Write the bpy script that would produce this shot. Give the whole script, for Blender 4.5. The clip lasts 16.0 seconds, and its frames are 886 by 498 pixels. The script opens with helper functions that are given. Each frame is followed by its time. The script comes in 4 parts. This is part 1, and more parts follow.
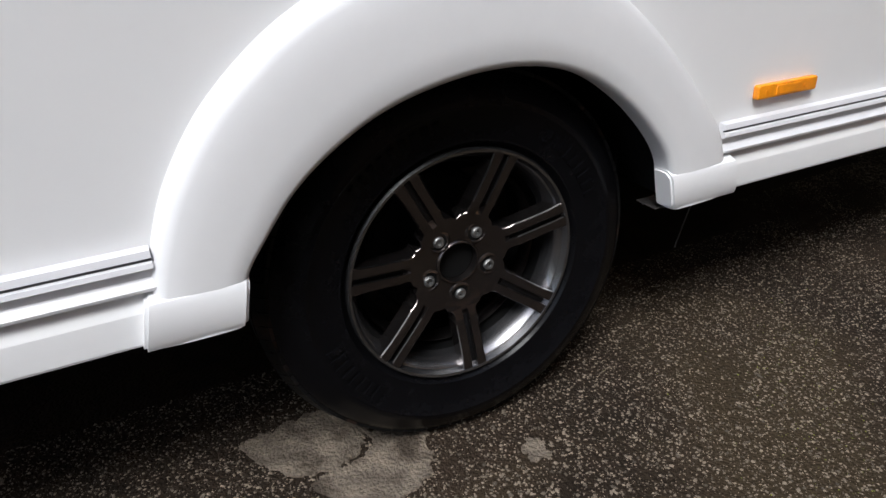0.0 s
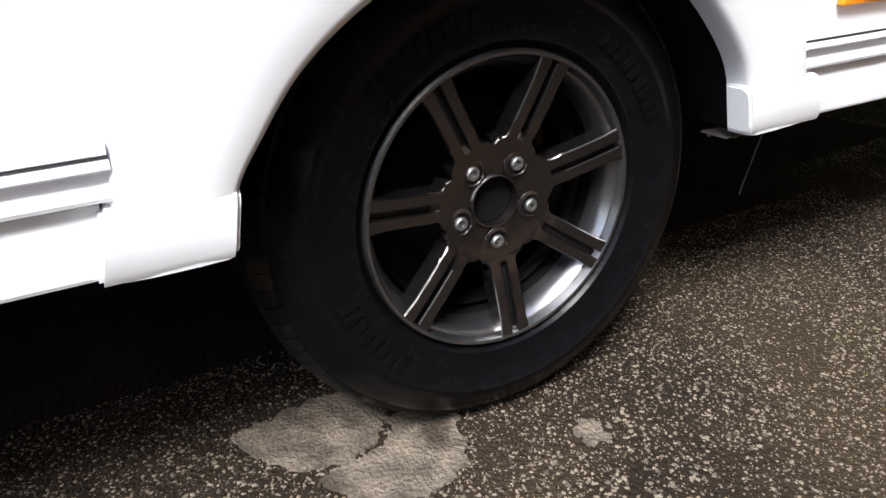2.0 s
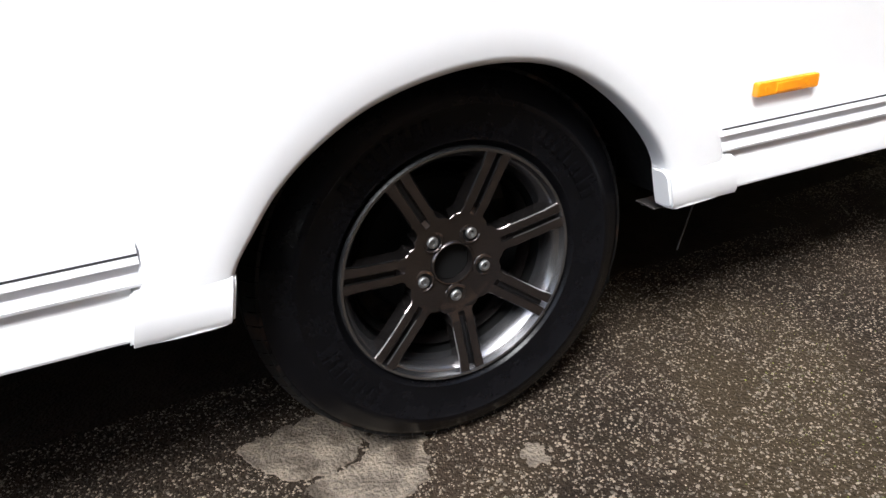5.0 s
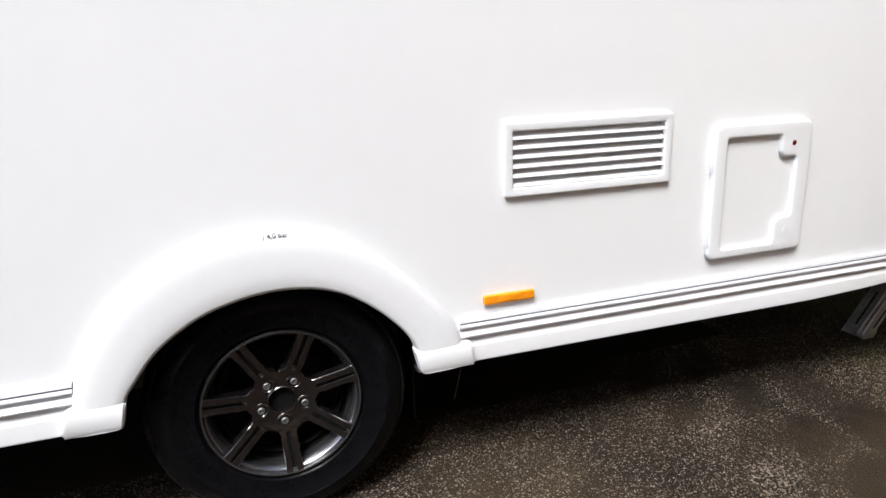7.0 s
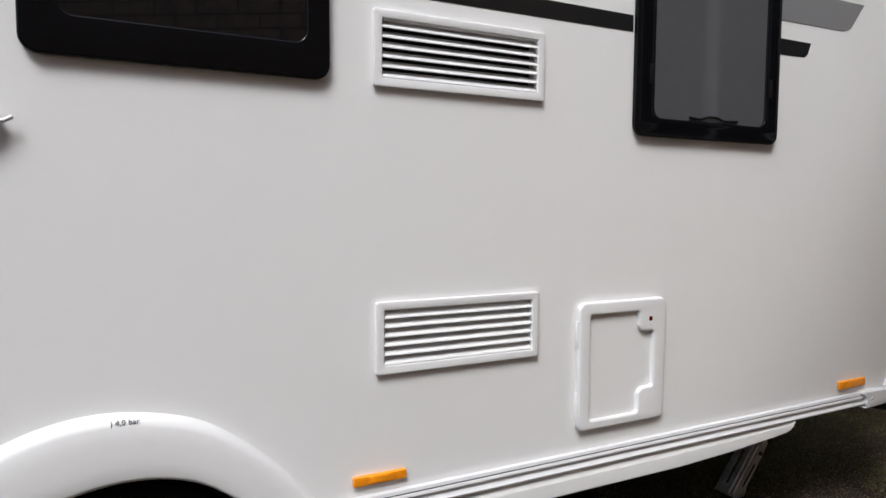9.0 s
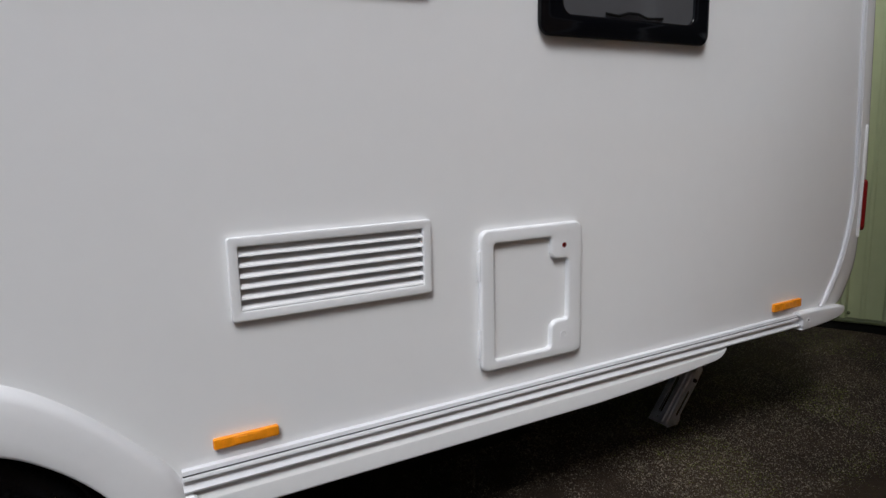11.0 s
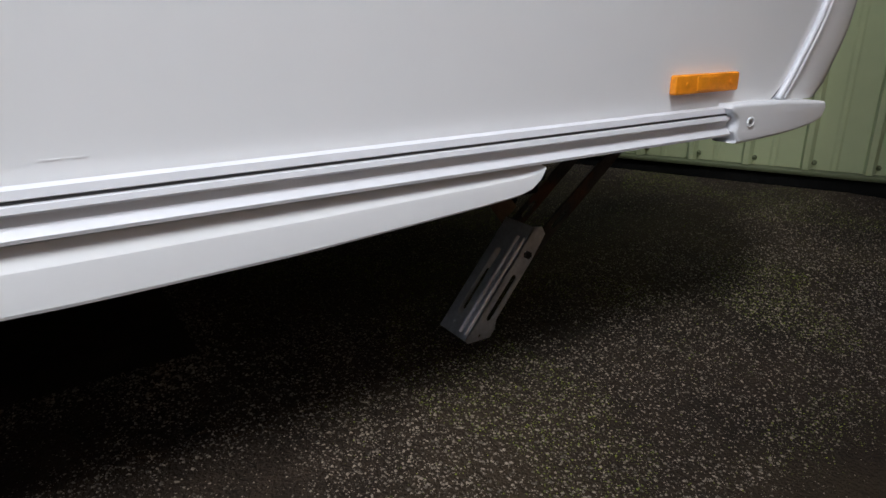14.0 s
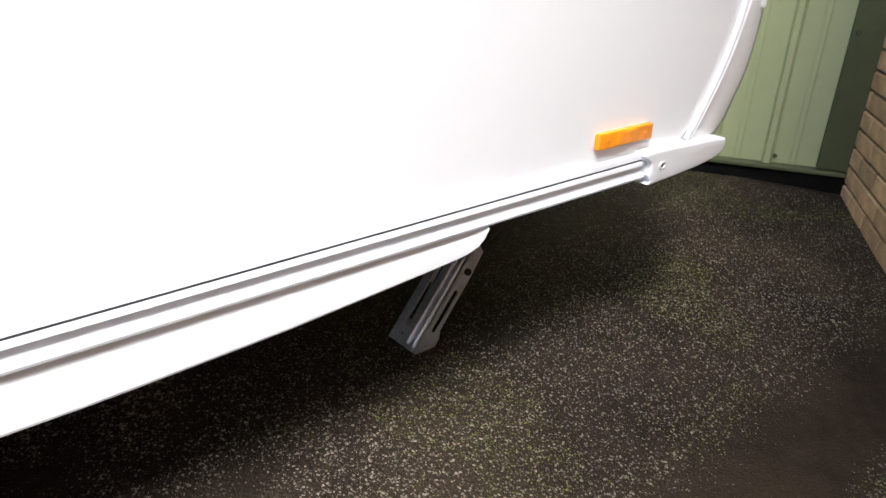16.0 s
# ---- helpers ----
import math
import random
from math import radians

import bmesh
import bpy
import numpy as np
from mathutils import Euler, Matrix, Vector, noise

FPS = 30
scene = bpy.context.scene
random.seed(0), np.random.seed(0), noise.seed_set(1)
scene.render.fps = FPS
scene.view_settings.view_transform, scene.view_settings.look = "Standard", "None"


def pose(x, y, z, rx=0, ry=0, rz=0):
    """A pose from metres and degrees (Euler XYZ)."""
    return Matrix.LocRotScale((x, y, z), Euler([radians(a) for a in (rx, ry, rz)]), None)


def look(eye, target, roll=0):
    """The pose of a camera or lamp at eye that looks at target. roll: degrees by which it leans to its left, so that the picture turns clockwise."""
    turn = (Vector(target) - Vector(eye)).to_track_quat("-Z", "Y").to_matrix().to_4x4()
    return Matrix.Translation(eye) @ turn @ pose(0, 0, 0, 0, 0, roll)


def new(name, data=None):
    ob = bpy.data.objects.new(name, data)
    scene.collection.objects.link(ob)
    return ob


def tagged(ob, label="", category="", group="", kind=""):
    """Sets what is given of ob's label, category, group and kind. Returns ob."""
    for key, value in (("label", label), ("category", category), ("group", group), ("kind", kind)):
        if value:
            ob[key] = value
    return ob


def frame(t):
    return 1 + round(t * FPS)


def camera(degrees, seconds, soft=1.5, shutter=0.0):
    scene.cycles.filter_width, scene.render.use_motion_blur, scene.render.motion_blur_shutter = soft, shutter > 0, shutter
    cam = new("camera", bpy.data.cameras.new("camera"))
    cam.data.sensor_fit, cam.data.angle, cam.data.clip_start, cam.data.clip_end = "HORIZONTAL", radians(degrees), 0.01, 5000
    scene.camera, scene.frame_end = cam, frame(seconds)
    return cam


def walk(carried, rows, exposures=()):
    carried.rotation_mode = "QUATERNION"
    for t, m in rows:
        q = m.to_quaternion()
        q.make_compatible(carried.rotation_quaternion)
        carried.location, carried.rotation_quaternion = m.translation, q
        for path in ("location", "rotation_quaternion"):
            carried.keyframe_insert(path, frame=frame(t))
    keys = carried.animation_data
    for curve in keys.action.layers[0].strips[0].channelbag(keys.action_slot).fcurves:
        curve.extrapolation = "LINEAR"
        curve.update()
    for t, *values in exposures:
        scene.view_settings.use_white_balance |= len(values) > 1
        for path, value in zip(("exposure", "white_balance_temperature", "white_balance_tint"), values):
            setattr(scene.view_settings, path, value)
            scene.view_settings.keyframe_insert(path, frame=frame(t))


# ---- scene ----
cam = camera(68.5, 16.0)
# seconds, eye, target, roll
PATH = [
    (0, (0.152, -0.745, 0.822), (0.919, 0.864, -0.084), -2.3),
    (0.5, (0.149, -0.684, 0.74), (0.923, 0.93, -0.152), -2.8),
    (1, (0.138, -0.641, 0.682), (0.939, 0.974, -0.183), -2.7),
    (1.5, (0.14, -0.607, 0.663), (0.951, 0.994, -0.22), -2.7),
    (2, (0.148, -0.611, 0.638), (0.953, 1.013, -0.208), -3.1),
    (2.5, (0.154, -0.626, 0.62), (0.952, 1.028, -0.172), -3.6),
    (3, (0.162, -0.621, 0.636), (0.951, 1.031, -0.17), -3.7),
    (3.2, (0.163, -0.628, 0.639), (0.943, 1.032, -0.158), -3.9),
    (5.5, (0.21, -0.907, 0.856), (0.926, 0.749, -0.009), -3.2),
    (6, (0.265, -1.102, 0.932), (1.029, 0.583, 0.173), -2.1),
    (6.5, (0.353, -1.283, 1.059), (1.091, 0.448, 0.38), -1.2),
    (7, (0.491, -1.468, 1.123), (1.108, 0.358, 0.589), -1.9),
    (7.5, (0.502, -1.478, 1.167), (1.191, 0.338, 0.692), -0.8),
    (8, (0.508, -1.491, 1.181), (1.3, 0.321, 0.875), -0.3),
    (8.5, (0.538, -1.497, 1.231), (1.4, 0.298, 1.048), 0.2),
    (8.7, (0.553, -1.509, 1.236), (1.435, 0.281, 1.104), 0.2),
    (10.8, (0.778, -1.383, 1.214), (1.818, 0.294, 0.891), -0.7),
    (11, (0.875, -1.401, 1.193), (1.855, 0.309, 0.85), -1.3),
    (11.5, (1.122, -1.285, 1.154), (2.067, 0.419, 0.704), -1.1),
    (12, (1.374, -1.134, 1.091), (2.397, 0.513, 0.601), 0.0),
    (12.5, (1.654, -0.981, 0.961), (2.804, 0.621, 0.624), -0.9),
    (13, (1.981, -0.846, 0.926), (3.127, 0.707, 0.4), 0.2),
    (13.5, (2.16, -0.786, 0.807), (3.175, 0.786, 0.1), -1.5),
    (14, (2.175, -0.692, 0.645), (3.204, 0.888, -0.019), -0.1),
    (14.5, (2.182, -0.663, 0.57), (3.245, 0.914, -0.046), 1.3),
    (15, (2.179, -0.652, 0.554), (3.268, 0.916, -0.042), 1.3),
    (15.5, (2.185, -0.637, 0.618), (3.269, 0.902, -0.057), -0.2),
    (16, (2.11, -0.708, 0.844), (3.285, 0.688, 0.026), 1.3),
]
EXPOSURES = [(0.0, -0.15), (0.5, 0.25), (1.0, 0.5), (2.0, 0.85), (3.0, 0.85), (5.5, 0.72), (6.5, 0.55), (7.5, 0.32), (8.5, -0.05),
             (11.0, -0.6), (12.5, -0.38), (13.5, -0.42), (14.0, -0.12), (14.5, 0.28), (15.0, 0.75), (15.5, 0.95), (16.0, 1.05)]
walk(cam, [(t, look(eye, target, roll)) for t, eye, target, roll in PATH],
     [(t, stops + 1.05, float(np.interp(t, [6, 8.5, 11, 13, 14, 15], [5850, 6000, 5800, 5600, 5600, 5800])), 8) for t, stops in EXPOSURES])

# ---- light: a bright overcast day ----
sky_world = bpy.data.worlds.new("overcast_sky")
scene.world = sky_world
sky_world.use_nodes = True
wn = sky_world.node_tree.nodes
sky = wn.new("ShaderNodeTexSky")
sky.sky_type, sky.sun_disc = "NISHITA", False
sky.sun_elevation, sky.sun_rotation = radians(55), radians(220)
sky.air_density, sky.dust_density, sky.ozone_density = 1.0, 4.0, 1.0
wn["Background"].inputs["Strength"].default_value = 0.098
sky_world.node_tree.links.new(sky.outputs["Color"], wn["Background"].inputs["Color"])
sun = new("sun", bpy.data.lights.new("sun", "SUN"))
sun.data.energy, sun.data.angle, sun.data.color = 1.5, radians(20), (1.0, 0.96, 0.9)
sun.matrix_world = look((-1.9, -2.3, 4.3), (0, 0, 0))


# ---- materials ----
def material(name, base, rough=0.5, metal=0.0, vary=0.0, scale=8.0, bump=0.0, bump_scale=60.0, dirt=None, dirt_at=0.62, coat=0.0, random_tint=0.0, island=0.0, spec=0.5):
    """A procedural surface: base colour with two scales of variation, stains and fine relief."""
    m = bpy.data.materials.new(name)
    m.use_nodes = True
    nt = m.node_tree
    n, link = nt.nodes, nt.links.new
    b = n["Principled BSDF"]
    b.inputs["Roughness"].default_value = rough
    b.inputs["Metallic"].default_value = metal
    b.inputs["Coat Weight"].default_value = coat
    b.inputs["Specular IOR Level"].default_value = spec
    tc = n.new("ShaderNodeTexCoord")
    colour = n.new("ShaderNodeRGB")
    colour.outputs[0].default_value = (*base, 1)
    out = colour.outputs[0]

    def mixed(kind, a, c, fac):
        mx = n.new("ShaderNodeMix")
        mx.data_type, mx.blend_type = "RGBA", kind
        for key, value in ((6, a), (7, c), (0, fac)):
            if isinstance(value, bpy.types.NodeSocket):
                link(value, mx.inputs[key])
            else:
                mx.inputs[key].default_value = value
        return mx.outputs[2]

    def noisy(s, detail, low, high):
        t = n.new("ShaderNodeTexNoise")
        t.inputs["Scale"].default_value, t.inputs["Detail"].default_value = s, detail
        link(tc.outputs["Object"], t.inputs["Vector"])
        r = n.new("ShaderNodeMapRange")
        r.inputs[1].default_value, r.inputs[2].default_value = low, high
        link(t.outputs["Fac"], r.inputs[0])
        return r.outputs[0]

    if vary:
        grey = n.new("ShaderNodeCombineColor")
        m1 = n.new("ShaderNodeMath")
        m1.operation = "MULTIPLY_ADD"
        link(noisy(scale, 6, 0.3, 0.7), m1.inputs[0])
        m1.inputs[1].default_value, m1.inputs[2].default_value = 2 * vary, 1 - vary
        m2 = n.new("ShaderNodeMath")
        m2.operation = "MULTIPLY_ADD"
        link(noisy(scale * 9, 3, 0.3, 0.7), m2.inputs[0])
        m2.inputs[1].default_value, m2.inputs[2].default_value = vary, 1 - vary / 2
        m3 = n.new("ShaderNodeMath")
        m3.operation = "MULTIPLY"
        link(m1.outputs[0], m3.inputs[0])
        link(m2.outputs[0], m3.inputs[1])
        for k in range(3):
            link(m3.outputs[0], grey.inputs[k])
        out = mixed("MULTIPLY", out, grey.outputs[0], 1.0)
    if random_tint or island:
        src = n.new("ShaderNodeNewGeometry").outputs["Random Per Island"] if island else n.new("ShaderNodeObjectInfo").outputs["Random"]
        r = n.new("ShaderNodeMapRange")
        amount = island or random_tint
        r.inputs[3].default_value, r.inputs[4].default_value = 1 - amount, 1 + amount
        link(src, r.inputs[0])
        hsv = n.new("ShaderNodeHueSaturation")
        link(out, hsv.inputs["Color"])
        link(r.outputs[0], hsv.inputs["Value"])
        out = hsv.outputs[0]
    if dirt:
        out = mixed("MIX", out, (*dirt, 1), noisy(scale * 0.45, 7, dirt_at, dirt_at + 0.12))
    link(out, b.inputs["Base Color"])
    if bump:
        bp = n.new("ShaderNodeBump")
        bp.inputs["Strength"].default_value, bp.inputs["Distance"].default_value = bump, 0.01
        link(noisy(bump_scale, 4, 0.2, 0.8), bp.inputs["Height"])
        link(bp.outputs[0], b.inputs["Normal"])
    return m


WHITE = material("white_gelcoat", (0.80, 0.80, 0.80), 0.07, vary=0.012, scale=2.0, bump=0.006, bump_scale=7)
PLASTIC = material("white_plastic", (0.78, 0.78, 0.785), 0.38, vary=0.015, scale=5, bump=0.01, bump_scale=300)
SKIRT = material("white_painted_aluminium", (0.77, 0.77, 0.77), 0.33, vary=0.02, scale=4)
ALU = material("white_rail_profile", (0.72, 0.72, 0.74), 0.28, vary=0.03, scale=6)
GROOVE = material("grey_rubber_insert", (0.10, 0.10, 0.105), 0.6)
ORANGE = material("orange_reflector", (0.95, 0.32, 0.006), 0.18, vary=0.1, scale=60, bump=0.25, bump_scale=500)
RED = material("red_lens", (0.16, 0.005, 0.006), 0.15)
RUBBER = material("tyre_rubber", (0.004, 0.004, 0.0048), 0.27, vary=0.2, scale=25, bump=0.04, bump_scale=110, spec=0.14)
TREAD = material("dusty_tread_rubber", (0.006, 0.006, 0.0062), 0.5, vary=0.3, scale=30, dirt=(0.034, 0.020, 0.014), dirt_at=0.55, bump=0.06, bump_scale=150, spec=0.16)
ALLOY = material("anthracite_alloy", (0.125, 0.110, 0.106), 0.19, metal=0.95, vary=0.06, scale=20)
DARK_ALLOY = material("gloss_black_groove", (0.012, 0.012, 0.013), 0.3, metal=0.3)
RIM = material("satin_rim_lip", (0.25, 0.25, 0.26), 0.24, metal=0.95, vary=0.05, scale=30)
# lighter metal for the highlights set along the spoke edges
EDGE = material("bright_edge_highlight", (0.15, 0.146, 0.143), 0.3, metal=1.0, vary=0.1, scale=60)
FAINT = material("faint_grey_print", (0.76, 0.76, 0.765), 0.5)
BOLT = material("zinc_bolt", (0.30, 0.30, 0.295), 0.45, metal=0.9, vary=0.15, scale=120, bump=0.2, bump_scale=400)
STEEL = material("galvanised_steel", (0.78, 0.78, 0.80), 0.34, metal=0.7, vary=0.2, scale=14, dirt=(0.09, 0.055, 0.035), dirt_at=0.64, bump=0.05, bump_scale=90)
RUSTY = material("rusty_steel", (0.05, 0.045, 0.042), 0.6, metal=0.4, vary=0.3, scale=18, dirt=(0.13, 0.055, 0.025), dirt_at=0.55, bump=0.2, bump_scale=120)
# black paint, also used for the shade inside the wheel
BLACK = material("black_paint_and_shade", (0.005, 0.005, 0.005), 0.7, vary=0.1, scale=10, spec=0.15)
UNDER = material("black_underseal", (0.008, 0.008, 0.008), 0.9, vary=0.2, scale=8, bump=0.2, spec=0.15)
GLOSS_BLACK = material("black_acrylic_frame", (0.003, 0.003, 0.004), 0.08, spec=0.2)
DECAL_BLACK = material("black_vinyl", (0.008, 0.008, 0.009), 0.3)
DECAL_GREY = material("silver_vinyl", (0.28, 0.28, 0.29), 0.35, metal=0.3)
BROWN_PLATE = material("brown_primer", (0.20, 0.125, 0.075), 0.7, vary=0.2, scale=20, dirt=(0.06, 0.04, 0.03))
INK = material("black_ink", (0.02, 0.02, 0.02), 0.6)
GREEN = material("pale_green_coated_steel", (0.43, 0.475, 0.275), 0.42, vary=0.06, scale=1.6, dirt=(0.30, 0.335, 0.19), dirt_at=0.66, bump=0.02, bump_scale=20)
GREEN_DARK = material("dark_green_flashing", (0.10, 0.112, 0.055), 0.5, vary=0.12, scale=5, dirt=(0.03, 0.03, 0.018))
PLINTH = material("near_black_plinth", (0.006, 0.006, 0.0055), 0.8, vary=0.3, scale=9, bump=0.3, spec=0.1)
BRICK = material("buff_brick", (0.56, 0.36, 0.205), 0.85, vary=0.2, scale=14, random_tint=0.22, dirt=(0.32, 0.20, 0.115), dirt_at=0.66, bump=0.35, bump_scale=110)
MORTAR = material("grey_mortar", (0.16, 0.14, 0.115), 0.95, vary=0.2, scale=30, bump=0.4, bump_scale=150)
ASPHALT = material("worn_asphalt", (0.025, 0.0168, 0.0105), 0.88, vary=0.42, scale=3.0, dirt=(0.044, 0.031, 0.017), dirt_at=0.52, bump=0.8, bump_scale=130, spec=0.18)
CHIP = material("grey_stone_chip", (0.152, 0.124, 0.092), 0.7, vary=0.15, scale=60, island=0.6, spec=0.3)
CONCRETE = material("broken_concrete", (0.165, 0.136, 0.104), 0.9, vary=0.42, scale=26, dirt=(0.055, 0.042, 0.03), dirt_at=0.50, bump=0.7, bump_scale=150, spec=0.25)
MOSS = material("moss", (0.098, 0.112, 0.011), 0.95, vary=0.4, scale=40, island=0.5)
# tinted acrylic with a lighter base in place of its grey reflections
GLASS = material("tinted_pane_reflection_grey", (0.085, 0.085, 0.09), 0.04, vary=0.05, scale=3)
DARK_GLASS = material("dark_acrylic_pane", (0.004, 0.004, 0.005), 0.03)
WINDOW_WHITE = material("white_window_paint", (0.78, 0.77, 0.74), 0.4, vary=0.04, scale=6)
ROOM_GLASS = material("window_glass", (0.03, 0.032, 0.034), 0.02)
# dark brown for the added walls, so that they bounce little light
PLAIN_WALL = material("dark_brown_blocker", (0.065, 0.052, 0.043), 0.9, vary=0.1, scale=2.0)


# ---- mesh helpers ----
def finish(bm, smooth=None):
    bmesh.ops.recalc_face_normals(bm, faces=bm.faces)
    if smooth is not None:
        for f in bm.faces:
            f.smooth = True
        for e in bm.edges:
            if len(e.link_faces) == 2 and e.calc_face_angle(0) > radians(smooth):
                e.smooth = False
    return bm


def mesh_of(bm, name, mat):
    me = bpy.data.meshes.new(name)
    bm.to_mesh(me)
    bm.free()
    me.materials.append(mat)
    return me


def part(name, bm, mat, parent=None, label="", smooth=35):
    """One mesh object, under a thing or part where one is given."""
    me = mesh_of(finish(bm, smooth), name, mat) if isinstance(bm, bmesh.types.BMesh) else bm
    ob = new(name, me)
    if parent:
        ob.parent = parent
    return tagged(ob, label)


def thing(name, label, category, group="", kind="", at=(0, 0, 0)):
    ob = new(name)
    ob.empty_display_size = 0.1
    ob.location = at
    return tagged(ob, label, category, group, kind)


def box(bm, x0, x1, y0, y1, z0, z1, bevel=0.0, seg=2, m=None):
    vs = [bm.verts.new((x, y, z)) for x in (x0, x1) for y in (y0, y1) for z in (z0, z1)]
    fs = [bm.faces.new([vs[i] for i in q]) for q in ((0, 1, 3, 2), (4, 6, 7, 5), (0, 4, 5, 1), (2, 3, 7, 6), (0, 2, 6, 4), (1, 5, 7, 3))]
    bmesh.ops.recalc_face_normals(bm, faces=fs)
    if m is not None:
        bmesh.ops.transform(bm, matrix=m, verts=vs)
    if bevel:
        es = {e for f in fs for e in f.edges}
        bmesh.ops.bevel(bm, geom=list(es), offset=bevel, segments=seg, affect="EDGES", profile=0.5)
    return bm


def cube(x0, x1, y0, y1, z0, z1, bevel=0.0, seg=2, m=None):
    return box(bmesh.new(), x0, x1, y0, y1, z0, z1, bevel, seg, m)


def lathe(profile, n=64, bm=None, closed=False, a0=0.0, a1=2 * math.pi):
    """Turn (radius, depth) points round the y axis; depth runs along +y."""
    bm = bm or bmesh.new()
    full = abs(a1 - a0 - 2 * math.pi) < 1e-6
    count = n if full else n + 1
    rings = []
    for k in range(count):
        a = a0 + (a1 - a0) * k / n
        rings.append([bm.verts.new((r * math.cos(a), d, r * math.sin(a))) for r, d in profile])
    for k in range(n):
        r0, r1 = rings[k], rings[(k + 1) % count]
        for i in range(len(profile) - (0 if closed else 1)):
            j = (i + 1) % len(profile)
            bm.faces.new((r0[i], r0[j], r1[j], r1[i]))
    if closed and not full:
        bm.faces.new(rings[0])
        bm.faces.new(rings[-1])
    return bm


def extrude_x(profile, x0, x1, bm=None, steps=1, shift=None):
    """Draw a closed (y, z) profile out from x0 to x1; shift(x) may move it."""
    bm = bm or bmesh.new()
    rows = []
    for k in range(steps + 1):
        x = x0 + (x1 - x0) * k / steps
        dy, dz = shift(x) if shift else (0, 0)
        rows.append([bm.verts.new((x, y + dy, z + dz)) for y, z in profile])
    n = len(profile)
    for a, c in zip(rows, rows[1:]):
        for i in range(n):
            bm.faces.new((a[i], a[(i + 1) % n], c[(i + 1) % n], c[i]))
    bm.faces.new(rows[0])
    bm.faces.new(rows[-1])
    return bm


def plate(outline, holes, y_front, thickness, bevel=0.0, res=2):
    """A flat plate in the x-z plane with true openings, front face towards -y."""
    if not bevel:
        bm, edges = bmesh.new(), []
        for loop in (outline, *holes):
            vs = [bm.verts.new((x, y_front, z)) for x, z in loop]
            edges += [bm.edges.new((a, b)) for a, b in zip(vs, vs[1:] + vs[:1])]
        bmesh.ops.triangle_fill(bm, edges=edges, use_beauty=True, use_dissolve=False, normal=(0, -1, 0))
        ext = bmesh.ops.extrude_face_region(bm, geom=bm.faces[:])
        bmesh.ops.translate(bm, verts=[v for v in ext["geom"] if isinstance(v, bmesh.types.BMVert)], vec=(0, thickness, 0))
        return bm
    cu = bpy.data.curves.new("plate", "CURVE")
    cu.dimensions, cu.fill_mode = "2D", "BOTH"
    cu.extrude, cu.bevel_depth, cu.bevel_resolution, cu.offset = thickness / 2 - bevel, bevel, res, -bevel
    for loop in (outline, *holes):
        s = cu.splines.new("POLY")
        s.points.add(len(loop) - 1)
        for p, (x, z) in zip(s.points, loop):
            p.co = (x, z, 0, 1)
        s.use_cyclic_u = True
    ob = bpy.data.objects.new("plate", cu)
    scene.collection.objects.link(ob)
    me = bpy.data.meshes.new_from_object(ob.evaluated_get(bpy.context.evaluated_depsgraph_get()))
    bpy.data.objects.remove(ob)
    bpy.data.curves.remove(cu)
    me.transform(Matrix.Translation((0, y_front + thickness / 2, 0)) @ Matrix.Rotation(radians(90), 4, "X"))
    bm = bmesh.new()
    bm.from_mesh(me)
    bpy.data.meshes.remove(me)
    bmesh.ops.remove_doubles(bm, verts=bm.verts, dist=1e-5)
    return bm


def rounded(x0, x1, z0, z1, r, n=6):
    pts = []
    for cx, cz, a in ((x1 - r, z0 + r, -90), (x1 - r, z1 - r, 0), (x0 + r, z1 - r, 90), (x0 + r, z0 + r, 180)):
        pts += [(cx + r * math.cos(radians(a + 90 * k / n)), cz + r * math.sin(radians(a + 90 * k / n))) for k in range(n + 1)]
    return pts


def tube(points, radius, n=10, bm=None):
    """A round bar along a line of points."""
    bm = bm or bmesh.new()
    pts = [Vector(p) for p in points]
    rings = []
    for i, p in enumerate(pts):
        d = (pts[min(i + 1, len(pts) - 1)] - pts[max(i - 1, 0)]).normalized()
        u = d.cross(Vector((0, 1, 0.01))).normalized()
        v = d.cross(u)
        rings.append([bm.verts.new(p + radius * (u * math.cos(2 * math.pi * k / n) + v * math.sin(2 * math.pi * k / n))) for k in range(n)])
    for a, c in zip(rings, rings[1:]):
        for k in range(n):
            bm.faces.new((a[k], a[(k + 1) % n], c[(k + 1) % n], c[k]))
    bm.faces.new(rings[0])
    bm.faces.new(rings[-1])
    return bm


def spline(points, n=8):
    """A smooth line through the points (Catmull-Rom)."""
    p = [Vector(q) for q in points]
    p = [2 * p[0] - p[1], *p, 2 * p[-1] - p[-2]]
    out = []
    for a, b, c, d in zip(p, p[1:], p[2:], p[3:]):
        for k in range(n):
            t = k / n
            out.append(0.5 * (2 * b + (c - a) * t + (2 * a - 5 * b + 4 * c - d) * t * t + (3 * b - a - 3 * c + d) * t ** 3))
    return out + [p[-2]]


def disc(bm, c, r, depth, n=16, axis="y"):
    """A short round stud with its front at c, running along +y."""
    rot = Matrix.Rotation(radians(-90), 4, "X")
    res = bmesh.ops.create_cone(bm, cap_ends=True, segments=n, radius1=r, radius2=r, depth=depth, matrix=Matrix.Translation((c[0], c[1] + depth / 2, c[2])) @ rot)
    return res["verts"]

# ---- the yard ----
def ground_z(x, y):
    """The yard is level by the wheel and tips gently across towards the shed."""
    k = min(max((x - 1.7) / 0.8, 0), 1)
    return k * k * (3 - 2 * k) * min(max(0.070 * (y - 0.10) - 0.012, -0.05), 0.016) + 0.006 * noise.noise((x * 0.9, y * 0.9, 0))


